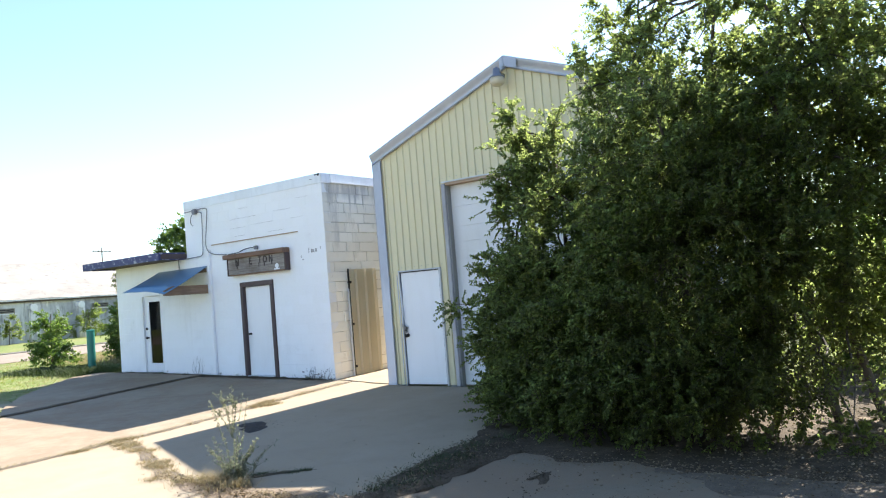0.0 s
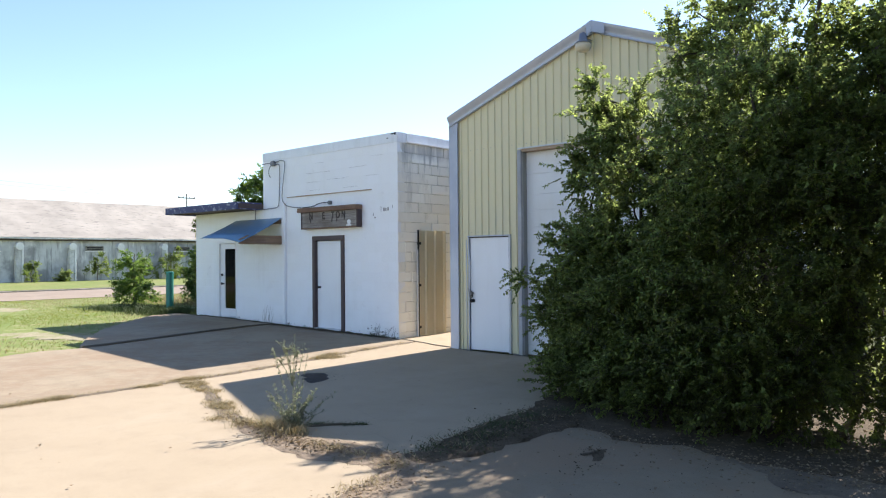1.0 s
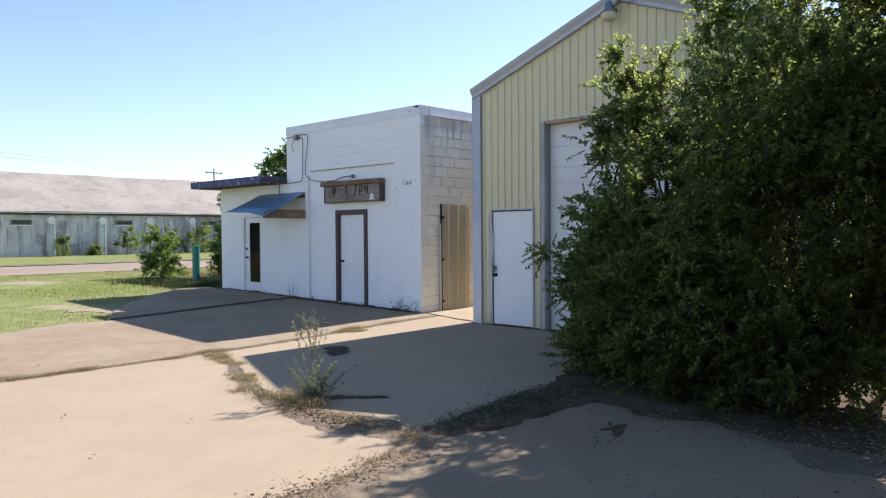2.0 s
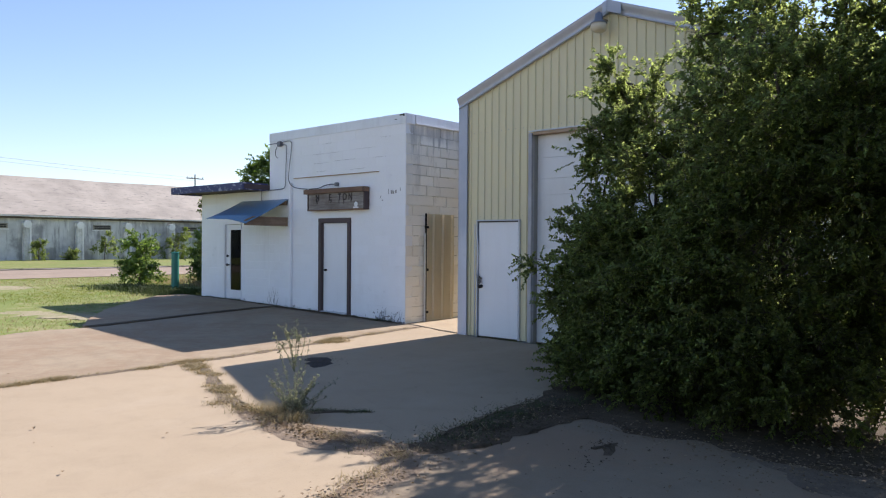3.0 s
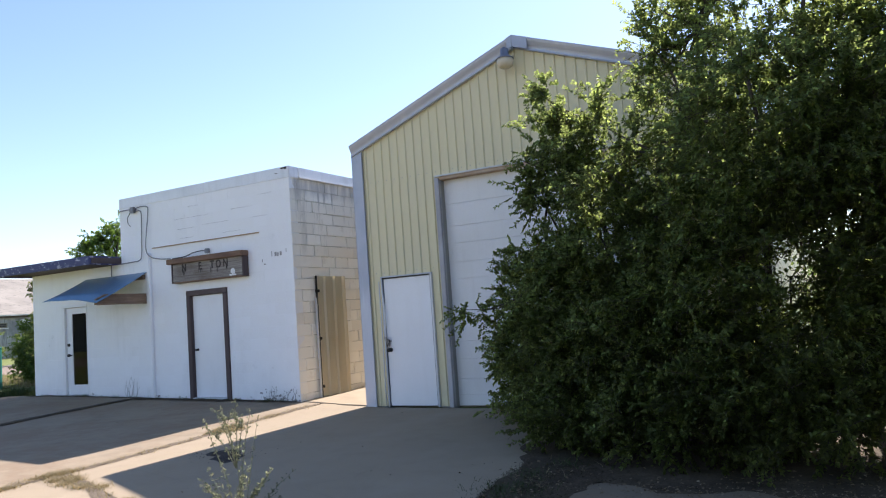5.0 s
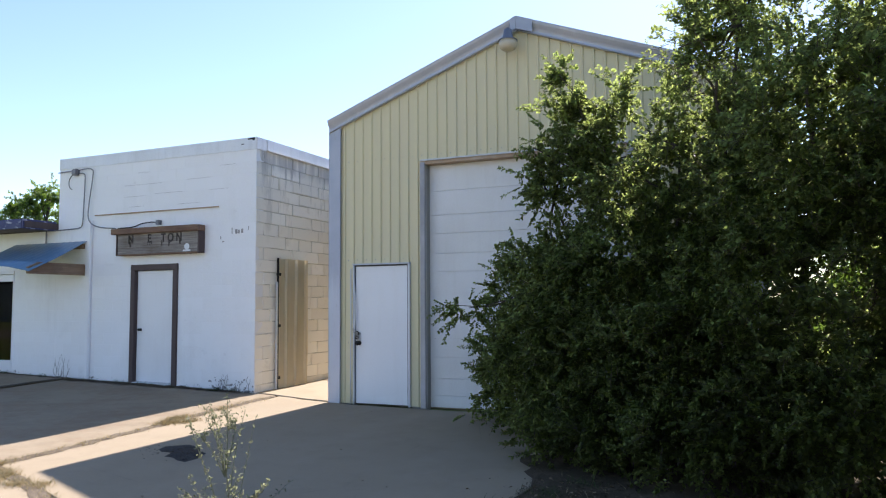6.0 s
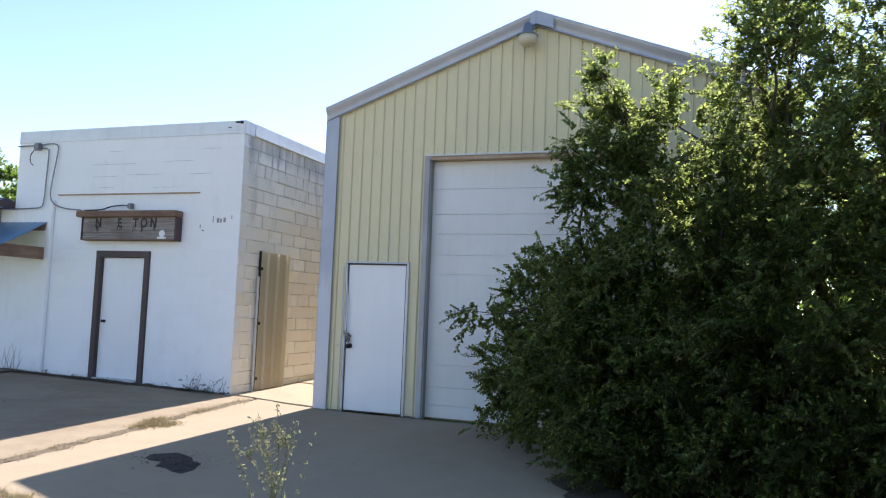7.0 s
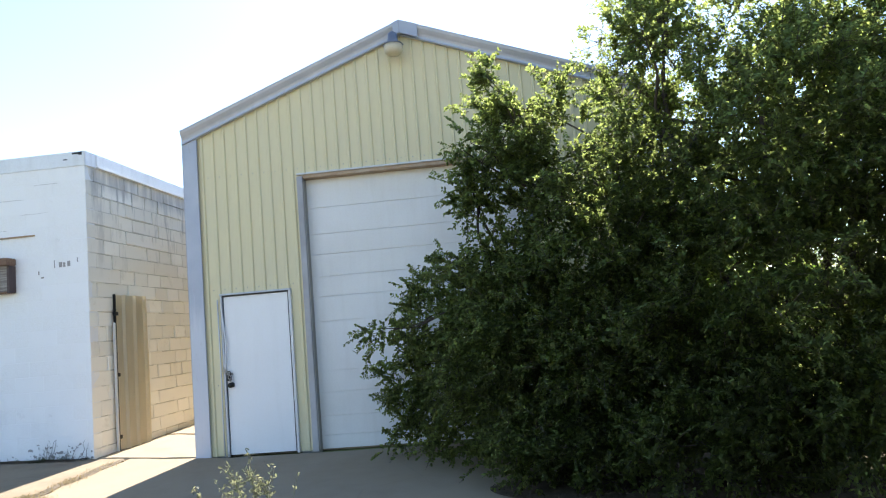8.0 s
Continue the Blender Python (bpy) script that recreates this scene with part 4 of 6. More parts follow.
# ---- white block building ----
WX0, WX1, LX0, FY = -5.92, -1.45, -8.90, 0.03
white = thing("block_building", "white-painted concrete block shop building with flat roof", "building", (-5, 5, 0.1))
DOOR_HOLE = (-4.09, -3.04, 0.0, 2.18)
GLASS_HOLE = (-7.90, -7.06, 0.0, 2.14)
front = part("front_wall", wall_with_holes(WX0, WX1 - 0.008, -0.1, 4.0, [DOOR_HOLE], FY + 0.0016, 0.23), WHITE, white)
low = part("low_front_wall", wall_with_holes(LX0, WX0 - 0.001, -0.1, 2.86, [GLASS_HOLE], FY + 0.0016, 0.23), WHITE, white)
side = part("side_wall", box(-1.65, WX1 - 0.016, 0.231, 11.0, -0.1, 4.0), MORTAR_SIDE, white)
part("back_wall", box(LX0, -1.66, 10.8, 11.0, -0.1, 4.0), INSIDE, white)
part("left_wall", box(LX0, LX0 + 0.2, 0.231, 10.79, -0.1, 2.86), MORTAR, white)
part("upper_left_wall", box(WX0, WX0 + 0.2, 0.231, 10.79, 2.0, 4.0), WHITE, white)
part("floor", box(LX0 + 0.21, -1.66, 0.24, 10.79, -0.1, 0.12), INSIDE, white)
part("main_roof", box(WX0 + 0.21, -1.66, 0.24, 10.79, 3.7, 3.8), ROOF_METAL, white)
part("front_coping", box(WX0 - 0.01, WX1 + 0.012, FY - 0.012, 0.28, 3.985, 4.19, 0.008), COPING, white)
for x, z, w, h in ((-1.62, 4.15, 0.1, 0.025), (-1.53, 4.135, 0.05, 0.045), (-1.75, 4.08, 0.06, 0.014)):
    part("bare_chip", box(x, x + w, FY - 0.0145, FY - 0.0125, z, z + h), BLACK, white, "dark chip in the coping paint")
part("side_coping", box(-1.70, WX1 + 0.02, 0.283, 11.02, 4.02, 4.19, 0.006), COPING, white)
# White paint stands in for the glint of sun along this lip.
part("side_drip_edge", box(-1.455, WX1 + 0.045, 0.283, 11.02, 3.993, 4.018, 0.003), VINYL, white, "folded drip edge, white in place of a sun glint")
part("left_coping", box(WX0 - 0.02, WX0 + 0.24, 0.283, 11.02, 4.0, 4.19, 0.006), COPING, white)
part("downpipe", box(-5.115, -5.03, -0.035, FY - 0.001, 0.12, 3.0, 0.012), WHITE, white, "square white-painted pipe cover")
# low roof with its deep front overhang
roof = part("low_roof", box(-9.16, WX0 - 0.012, -0.64, 10.0, 2.875, 2.985, 0.004), BROWN, white)
part("front_fascia", box(-9.2, -5.98, -0.672, -0.642, 2.85, 3.02, 0.005), BLUE, roof)
part("side_fascia", box(-5.978, -5.948, -0.67, FY - 0.02, 2.85, 3.02, 0.005), BLUE, roof)
part("side_fascia", box(-9.2, -9.17, -0.64, 10.0, 2.85, 3.02, 0.005), BLUE, roof)

# plain brown-framed door
door = part("door", box(-3.985, -3.145, 0.07, 0.11, 0.175, 2.07, 0.004), DOOR_WHITE, white, "plain white flush door in a brown frame")
part("frame_jamb", box(-4.088, -3.988, 0.0, 0.12, 0.1, 2.078, 0.006), BROWN, door)
part("frame_jamb", box(-3.142, -3.042, 0.0, 0.12, 0.09, 2.078, 0.006), BROWN, door)
part("frame_head", box(-4.088, -3.042, -0.002, 0.12, 2.08, 2.178, 0.006), BROWN, door)
part("sill", box(-3.985, -3.145, -0.03, 0.16, 0.06, 0.172, 0.006), TRIM_PALE, door)
bm = bmesh.new()
tube(bm, [(-3.89, 0.07, 1.06), (-3.89, 0.045, 1.06), (-3.89, 0.035, 1.06), (-3.89, 0.01, 1.06)], [0.024, 0.024, 0.012, 0.024], 12)
part("knob", bm, BLACK, door, "black round knob", True)

# glazed door under the awning
gdoor = part("glass_door", wall_with_holes(-7.80, -7.09, 0.2, 2.08, [(-7.62, -7.15, 0.46, 1.95)], 0.07, 0.115), DOOR_WHITE, white, "white door with one tall dark glass pane")
part("pane", box(-7.625, -7.145, 0.085, 0.092, 0.455, 1.955), GLASS, gdoor).visible_shadow = False
part("frame_jamb", box(-7.899, -7.803, 0.02, 0.14, 0.12, 2.085, 0.005), DOOR_WHITE, gdoor)
part("frame_jamb", box(-7.087, -7.061, 0.02, 0.14, 0.12, 2.085, 0.005), DOOR_WHITE, gdoor)
part("frame_head", box(-7.899, -7.061, 0.018, 0.14, 2.087, 2.139, 0.005), DOOR_WHITE, gdoor)
part("sill", box(-7.9, -7.06, -0.04, 0.16, 0.13, 0.196, 0.006), KERB, gdoor)
bm = bmesh.new()
tube(bm, [(-7.73, 0.07, 1.08), (-7.73, 0.03, 1.08)], 0.03, 10)
tube(bm, [(-7.73, 0.035, 1.08), (-7.60, 0.03, 1.08)], 0.012, 8)
part("lever", bm, BLACK, gdoor, "black lever handle", True)
part("deadbolt", tube(bmesh.new(), [(-7.73, 0.07, 1.30), (-7.73, 0.04, 1.30)], 0.03, 10), BLACK, gdoor, "round black lock")

# awning
awning = thing("awning", "blue-grey corrugated metal awning on a wooden bracket over the glass door", "awning", (-6.1, 0, 2.0))
bm = bmesh.new()
n = 61
grid = []
for k in range(2):
    for s in range(n):
        x = -7.05 + 1.87 * s / (n - 1)
        w = 0.0022 * math.sin(s * math.pi / 2.5)
        a = Vector((x, FY - 0.004, 2.64 + w))
        b = Vector((x + 0.34 * (1 - s / (n - 1)) + 0.07 * s / (n - 1), -1.17, 2.175 - 0.12 * (s / (n - 1)) ** 3 + w + 0.005 * math.sin(s * 0.21)))
        grid.append([bm.verts.new(a.lerp(b, f) - Vector((0, 0, 0.004 * k + 0.02 * math.sin(f * 3.14)))) for f in (0, 0.33, 0.66, 1)])
for k in range(2):
    for s in range(n - 1):
        for j in range(3):
            q = (grid[k * n + s][j], grid[k * n + s + 1][j], grid[k * n + s + 1][j + 1], grid[k * n + s][j + 1])
            bm.faces.new(q if k else q[::-1])
for s in range(n - 1):
    bm.faces.new((grid[s][3], grid[s + 1][3], grid[n + s + 1][3], grid[n + s][3]))
for e in (0, n - 1):
    for j in range(3):
        bm.faces.new((grid[e][j], grid[e][j + 1], grid[n + e][j + 1], grid[n + e][j]))
bmesh.ops.recalc_face_normals(bm, faces=bm.faces)
part("sheet", bm, AWNING, awning, smooth=True)


def side_board(x0, x1, outline):
    """A board in a y-z outline, between two x."""
    bm = bmesh.new()
    a = [bm.verts.new((x0, y, z)) for y, z in outline]
    b = [bm.verts.new((x1, y, z)) for y, z in outline]
    bm.faces.new(a)
    bm.faces.new(b[::-1])
    for i in range(len(a)):
        j = (i + 1) % len(a)
        bm.faces.new((a[j], a[i], b[i], b[j]))
    bmesh.ops.recalc_face_normals(bm, faces=bm.faces)
    return bm


BR = [(-1.1, 2.02), (FY - 0.006, 2.02), (FY - 0.006, 2.22), (-0.9, 2.22), (-1.1, 2.13)]
part("bracket_board", side_board(-5.26, -5.21, BR), PLANK_WOOD, awning, "weathered brown board")
part("drop_pipe", tube(bmesh.new(), [(-6.2, 0.0, 2.86), (-6.2, 0.0, 2.63)], 0.012, 8), CONDUIT, awning, "short grey pipe")
part("wall_batten", box(-7.0, -5.22, FY - 0.06, FY - 0.006, 2.5, 2.59, 0.004), PLANK_WOOD, awning)

# shop sign
sign = thing("shop_sign", "weathered grey wooden sign board with a few faded letters", "sign", (-3.4, 0, 2.34))
for z0, z1, yy in ((2.36, 2.452, -0.098), (2.4535, 2.572, -0.1), (2.5735, 2.70, -0.0985)):
    part("board", box(-4.30, -2.52, yy, FY - 0.006, z0, z1, 0.003), SIGN_WOOD, sign)
part("cap_board", box(-4.40, -2.47, -0.17, FY - 0.006, 2.702, 2.80, 0.01), BROWN_WOOD, sign, "red-brown top board")
part("end_board", box(-4.325, -4.303, -0.115, FY - 0.006, 2.335, 2.70, 0.004), BROWN, sign)
part("end_board", box(-2.517, -2.48, -0.112, FY - 0.006, 2.335, 2.70, 0.004), BROWN, sign)
part("bottom_board", box(-4.30, -2.52, -0.12, FY - 0.006, 2.335, 2.357, 0.004), BROWN_WOOD, sign)
drip = random.Random(12)
for ch, x in (("N", -3.99), ("E", -3.57), ("T", -3.26), ("O", -3.1), ("N", -2.92)):
    cu = bpy.data.curves.new("letter", "FONT")
    cu.body, cu.size, cu.extrude, cu.align_x, cu.offset = ch, 0.2, 0.003, "CENTER", 0.004
    tmp = new("tmp_text", cu)
    me = bpy.data.meshes.new_from_object(tmp.evaluated_get(bpy.context.evaluated_depsgraph_get()))
    bpy.data.objects.remove(tmp)
    me.transform(pose(x, -0.104, 2.545, 90) @ Matrix.Diagonal((0.8, 1, 1, 1)))
    me.materials.clear()
    me.materials.append(LETTER)
    letter = new("letter", me)
    adopt(letter, sign)
    for k in range(3):                             # paint that ran below the letter
        dx, dl = drip.uniform(-0.055, 0.05), drip.uniform(0.03, 0.08)
        part("paint_run", box(x + dx, x + dx + drip.uniform(0.006, 0.014), -0.1035, -0.1005, 2.545 - dl, 2.57), LETTER, sign)
bm = tube(bmesh.new(), [(-2.745, -0.104, 2.445), (-2.745, -0.108, 2.445)], 0.055, 14)
part("white_mark", bm, VINYL, sign, "small white paint mark")
part("white_mark", box(-2.83, -2.67, -0.108, -0.103, 2.365, 2.395), VINYL, sign)

# rusted strip, conduits, old marks
part_ = box(-4.98, -2.19, FY - 0.03, FY - 0.004, 3.082, 3.1, 0.004)
tagged(part("flashing_strip", part_, RUST), "thin rusted metal strip fixed across the white wall", "flashing")
conduit = thing("wall_conduit", "grey electrical conduit and box on the white wall", "conduit", (-5.4, 0, 2.9))
part("junction_box", box(-5.54, -5.40, -0.06, FY - 0.004, 3.85, 3.97, 0.02), CONDUIT, conduit)
bm = tube(bmesh.new(), smooth_path([(-5.92, -0.005, 3.93), (-5.7, -0.005, 3.935), (-5.53, -0.01, 3.93)]), 0.011, 8)
part("pipe", bm, CONDUIT, conduit, smooth=True)
bm = tube(bmesh.new(), smooth_path([(-5.40, -0.01, 3.88), (-5.27, -0.008, 3.87), (-5.235, -0.006, 3.78), (-5.25, -0.006, 3.3), (-5.27, -0.006, 2.96), (-5.34, -0.006, 2.885), (-5.5, -0.006, 2.87), (-5.93, -0.006, 2.86)]), 0.0105, 8)
part("pipe", bm, CONDUIT, conduit, smooth=True)
bm = tube(bmesh.new(), smooth_path([(-5.40, -0.01, 3.94), (-5.2, -0.008, 3.955), (-5.07, -0.006, 3.93), (-5.04, -0.006, 3.82), (-5.07, -0.05, 3.3), (-5.08, -0.05, 3.06), (-5.0, -0.03, 2.93), (-4.8, -0.01, 2.865), (-4.45, -0.01, 2.83)]), 0.0105, 8)
part("pipe", bm, CONDUIT, conduit, smooth=True)
bm = tube(bmesh.new(), smooth_path([(-5.52, -0.04, 3.86), (-5.57, -0.06, 3.76), (-5.55, -0.07, 3.64), (-5.48, -0.07, 3.58)]), 0.007, 6)
part("loose_wire", bm, BLACK, conduit, smooth=True)
cable = thing("sign_cable", "black cable looping over the top of the sign", "cable", (-4, -0.05, 2.8))
bm = tube(bmesh.new(), smooth_path([(-4.38, -0.02, 2.825), (-4.0, -0.06, 2.83), (-3.8, -0.05, 2.88), (-3.6, -0.03, 2.90), (-3.46, -0.02, 2.885)]), 0.01, 6)
part("wire", bm, BLACK, cable, smooth=True)
part("plug_box", box(-3.50, -3.42, -0.05, FY - 0.004, 2.85, 2.93, 0.008), CONDUIT, cable)
marks = thing("wall_marks", "few small brown scrawled marks on white paint", "marks", (-1.8, FY, 2.6))
for x, z, w, h in ((-1.93, 2.63, 0.012, 0.10), (-1.86, 2.63, 0.045, 0.07), (-1.80, 2.63, 0.03, 0.06), (-1.74, 2.635, 0.04, 0.07), (-1.60, 2.68, 0.012, 0.06), (-2.12, 2.50, 0.04, 0.02), (-2.16, 2.55, 0.015, 0.05)):
    part("stroke", box(x, x + w, FY - 0.006, FY - 0.0015, z, z + h), SMUDGE, marks)

creep = thing("dead_vine", "dry brown vine stems clinging to the white wall foot", "vine", (-1.9, 0.0, 0.1))
vr = np.random.default_rng(44)
for k in range(12):
    x = vr.uniform(-2.2, -1.55)
    a, h = vr.normal(0, 0.6), vr.uniform(0.08, 0.26)
    q = limb_path(vr, (x, -0.02, 0.09), (x + math.sin(a) * h, 0.012, 0.13 + h * abs(math.cos(a))), 0.3)
    part("stem", tube(bmesh.new(), q, [0.005 * (1 - 0.6 * i / len(q)) for i in range(len(q))], 5), SMUDGE, creep)
vp = np.column_stack([vr.uniform(-2.2, -1.55, 26), vr.uniform(-0.02, 0.015, 26), vr.uniform(0.13, 0.31, 26)])
ll = vr.uniform(0.02, 0.05, 26)
scatter_mesh("dry_leaves", leaves_at(vp, vr.normal(size=(26, 3)), unit(np.array([0, -1, 0]) + vr.normal(0, 0.4, (26, 3))), ll, ll * 0.6), LEAF_FACES, 6, SMUDGE, creep)

wallweed = thing("weed", "dead grey weed standing against the white wall foot", "weed", (-5.6, -0.12, 0.17))
wq = np.random.default_rng(33)
for k in range(11):
    f = Vector((-5.6 + wq.normal(0, 0.09), -0.12 + wq.normal(0, 0.03), 0.15))
    e = f + Vector((wq.normal(0, 0.14), wq.normal(0, 0.05), wq.uniform(0.18, 0.5)))
    ph = limb_path(wq, f, e, 0.15)
    part("stem", tube(bmesh.new(), ph, [0.005 * (1 - 0.7 * i / len(ph)) for i in range(len(ph))], 5), SMUDGE, wallweed)

cracks = thing("wall_cracks", "hairline horizontal cracks between painted blocks", "cracks", (-3.6, FY, 3.4))
for x, z, w in ((-4.35, 3.58, 0.62), (-3.75, 3.58, 0.3), (-4.3, 3.38, 0.5), (-3.6, 3.4, 0.7), (-2.9, 3.6, 0.55), (-4.2, 3.2, 0.35), (-3.1, 3.19, 0.5), (-2.4, 3.39, 0.4), (-4.0, 3.79, 0.3), (-2.2, 3.78, 0.35)):
    bm = tube(bmesh.new(), [(x + w * k / 6, FY, z + 0.0015 * math.sin(k * 2.1 + x)) for k in range(7)], [0.001, 0.0022, 0.0016, 0.0026, 0.0015, 0.002, 0.0008], 4)
    part("crack", bm, SMUDGE, cracks)

br = np.random.default_rng(77)
nb = 62
bx = np.where(br.random(nb) < 0.6, br.normal(-1.8, 0.2, nb), br.uniform(-8.8, -1.5, nb))
bx = np.clip(bx, -8.85, -1.47)
ok = (np.abs(bx + 3.565) > 0.56) & (np.abs(bx + 7.48) > 0.46)
bx = bx[ok]
nb = len(bx)
bz = np.array([lie(x, 0.0) for x in bx]) + np.abs(br.normal(0, 0.07, nb))
sz = br.uniform(0.006, 0.028, nb)
a7 = np.arange(7) * 2 * math.pi / 7
rad = sz[:, None] * br.uniform(0.4, 1.3, (nb, 7))
flake = np.stack([bx[:, None] + np.cos(a7) * rad * 1.4, np.full((nb, 7), FY - 0.0022) + br.uniform(-0.0006, 0.0006, (nb, 1)), bz[:, None] + np.sin(a7) * rad], 2)
tagged(scatter_mesh("bare_patches", flake, [tuple(range(7))], 7, SMUDGE), "grey bare spots where white paint has flaked", "paint flakes", kind="stuff")

# tan sheet gate folded back against the side wall
gate = thing("sheet_gate", "tan corrugated metal gate swung open against the block wall", "gate", (-1.38, 1.3, 0.05))
bm = bmesh.new()
prof = []
y = 0.62
while y < 1.42:
    for dy, dx in ((0, 0), (0.15, 0.002), (0.175, 0.035), (0.215, 0.035), (0.24, 0)):
        prof.append((y + dy, dx))
    y += 0.27
grid = [[bm.verts.new((-1.395 + dx + 0.03 * (py - 0.62) - 0.02 * f + 0.006 * math.sin(f * 5 + py * 9), py - 0.04 * (1 - f), 0.1 + 2.14 * f)) for f in (0, 0.25, 0.5, 0.75, 1)] for py, dx in prof]
for a, b in zip(grid, grid[1:]):
    for j in range(4):
        bm.faces.new((a[j], b[j], b[j + 1], a[j + 1]))
bmesh.ops.solidify(bm, geom=bm.faces[:], thickness=0.003)
part("sheet", bm, TAN, gate)
part("post", box(-1.43, -1.395, 0.565, 0.59, 0.06, 2.25, 0.004), BLACK, gate, "dark rusted hinge post")
part("edge_strip", box(-1.42, -1.385, 0.525, 0.55, 0.06, 1.85, 0.004), TRIM_PALE, gate)
for hz in (0.25, 1.1, 1.95):
    part("hinge", box(-1.434, -1.39, 0.555, 0.64, hz, hz + 0.05, 0.004), BLACK, gate, "small dark steel hinge")
part("rail", box(-1.442, -1.424, 0.62, 1.42, 1.9, 1.96, 0.004), STEEL, gate)
part("rail", box(-1.442, -1.424, 0.62, 1.42, 0.4, 0.46, 0.004), STEEL, gate)

# ---- yellow metal shed ----
SX1, EZ, AZ, SL = 6.02, 4.27, 5.41, (5.41 - 4.27) / 3.01
shed = thing("metal_shed", "pale yellow ribbed metal garage building with grey trim", "building", (3, 5, 0))
GAR = (1.578, 4.45, -0.1, 3.515)
ENT = (0.375, 1.312, -0.1, 2.068)


def roof_z(x):
    return EZ + SL * (x if x < 3.01 else 6.02 - x)


wall = part("front_wall", wall_with_holes(0.0, SX1, -0.1, 4.0, [GAR, ENT], 0.03, 0.12), INSIDE, shed)
bm = bmesh.new()
top = [(0, 4.0), (SX1, 4.0), (SX1, 4.1), (3.01, 5.22), (0, 4.1)]
for y0 in (0.03, 0.12):
    bm.faces.new([bm.verts.new((x, y0, z)) for x, z in top])
part("gable_backing", bm, INSIDE, shed)


def rib_sheet(x0, x1):
    """A sheet of ribbed cladding, cut round the openings and along the gable."""
    P = 0.1527
    xs = {round(x0, 4), round(x1, 4)}
    for k in range(int(x0 / P) - 1, int(x1 / P) + 2):
        for d in (-0.022, -0.010, 0.010, 0.022):
            if x0 < k * P + 0.07 + d < x1:
                xs.add(round(k * P + 0.07 + d, 4))
    for v in (GAR[0], GAR[1], ENT[0], ENT[1], 3.01):
        if x0 < v < x1:
            xs |= {v - 0.0005, v + 0.0005}
    xs = sorted(xs)

    def proud(x):
        d = abs((x - 0.07 + P / 2) % P - P / 2)
        return 0.022 if d < 0.0105 else 0.0

    def foot(x):
        if GAR[0] < x < GAR[1]:
            return GAR[3]
        if ENT[0] < x < ENT[1]:
            return ENT[3]
        return 0.012
    bm = bmesh.new()
    for a, b in zip(xs, xs[1:]):
        m = (a + b) / 2
        z0 = foot(m)
        q = [(a, -proud(a), z0), (b, -proud(b), z0), (b, -proud(b), roof_z(b) - 0.1), (a, -proud(a), roof_z(a) - 0.1)]
        bm.faces.new([bm.verts.new(v) for v in q])
    bmesh.ops.remove_doubles(bm, verts=bm.verts, dist=0.0002)
    return bm


edges = [0.0, 0.916, 1.832, 2.749, 3.665, 4.581, 5.497, SX1]
for a, b in zip(edges, edges[1:]):
    ob = part("metal_sheet", rib_sheet(a, b), YELLOW, wall)
for x0, n in ((0.0, "left_side_wall"), (SX1 - 0.05, "right_side_wall")):
    part(n, box(x0 + 0.004, x0 + 0.046, 0.13, 12.0, -0.1, 4.15), YELLOW, shed)
part("back_wall", box(0.06, SX1 - 0.06, 11.95, 12.0, -0.1, 4.3), INSIDE, shed)
part("floor", box(0.06, SX1 - 0.06, 0.2, 11.9, -0.1, -0.004), CONCRETE, shed)
for s in (0, 1):
    bm = bmesh.new()
    xa, xb = (-0.03, 3.01) if s == 0 else (6.05, 3.01)
    vs = [bm.verts.new((x, y, z)) for y in (-0.05, 12.1) for x, z in ((xa, EZ - 0.012), (xb, AZ - 0.002), (xb, AZ - 0.04), (xa, EZ - 0.05))]
    for q in ((0, 1, 5, 4), (3, 2, 6, 7), (0, 3, 7, 4), (1, 2, 6, 5), (0, 1, 2, 3), (4, 5, 6, 7)):
        bm.faces.new([vs[i] for i in q])
    bmesh.ops.recalc_face_normals(bm, faces=bm.faces)
    part("roof", bm, ROOF_METAL, shed)


def rake(xa, za, xb, zb, d0, d1, y0, y1):
    """A band under the roof edge, from depth d0 to d1 below it."""
    bm = bmesh.new()
    vs = [bm.verts.new((x, y, z - d)) for y in (y0, y1) for x, z, d in ((xa, za, d0), (xb, zb, d0), (xb, zb, d1), (xa, za, d1))]
    for q in ((0, 1, 5, 4), (3, 2, 6, 7), (0, 3, 7, 4), (1, 2, 6, 5), (0, 1, 2, 3), (4, 5, 6, 7)):
        bm.faces.new([vs[i] for i in q])
    bmesh.ops.recalc_face_normals(bm, faces=bm.faces)
    bmesh.ops.bevel(bm, geom=bm.edges[:], offset=0.004, segments=1, affect="EDGES")
    return bm


def rake_moulding(xa, za, xb, zb):
    """Folded sheet trim that curls inwards below its top edge and flares at the foot."""
    prof = [(0.0, -0.03), (0.0, -0.118), (0.016, -0.12), (0.045, -0.112), (0.075, -0.094), (0.105, -0.074), (0.135, -0.062), (0.155, -0.06), (0.172, -0.066), (0.184, -0.076), (0.19, -0.03)]
    bm = bmesh.new()
    a = [bm.verts.new((xa, y, za - d)) for d, y in prof]
    b = [bm.verts.new((xb, y, zb - d)) for d, y in prof]
    for i in range(len(prof)):
        j = (i + 1) % len(prof)
        bm.faces.new((a[i], a[j], b[j], b[i]))
    bm.faces.new(a)
    bm.faces.new(b[::-1])
    bmesh.ops.recalc_face_normals(bm, faces=bm.faces)
    return bm


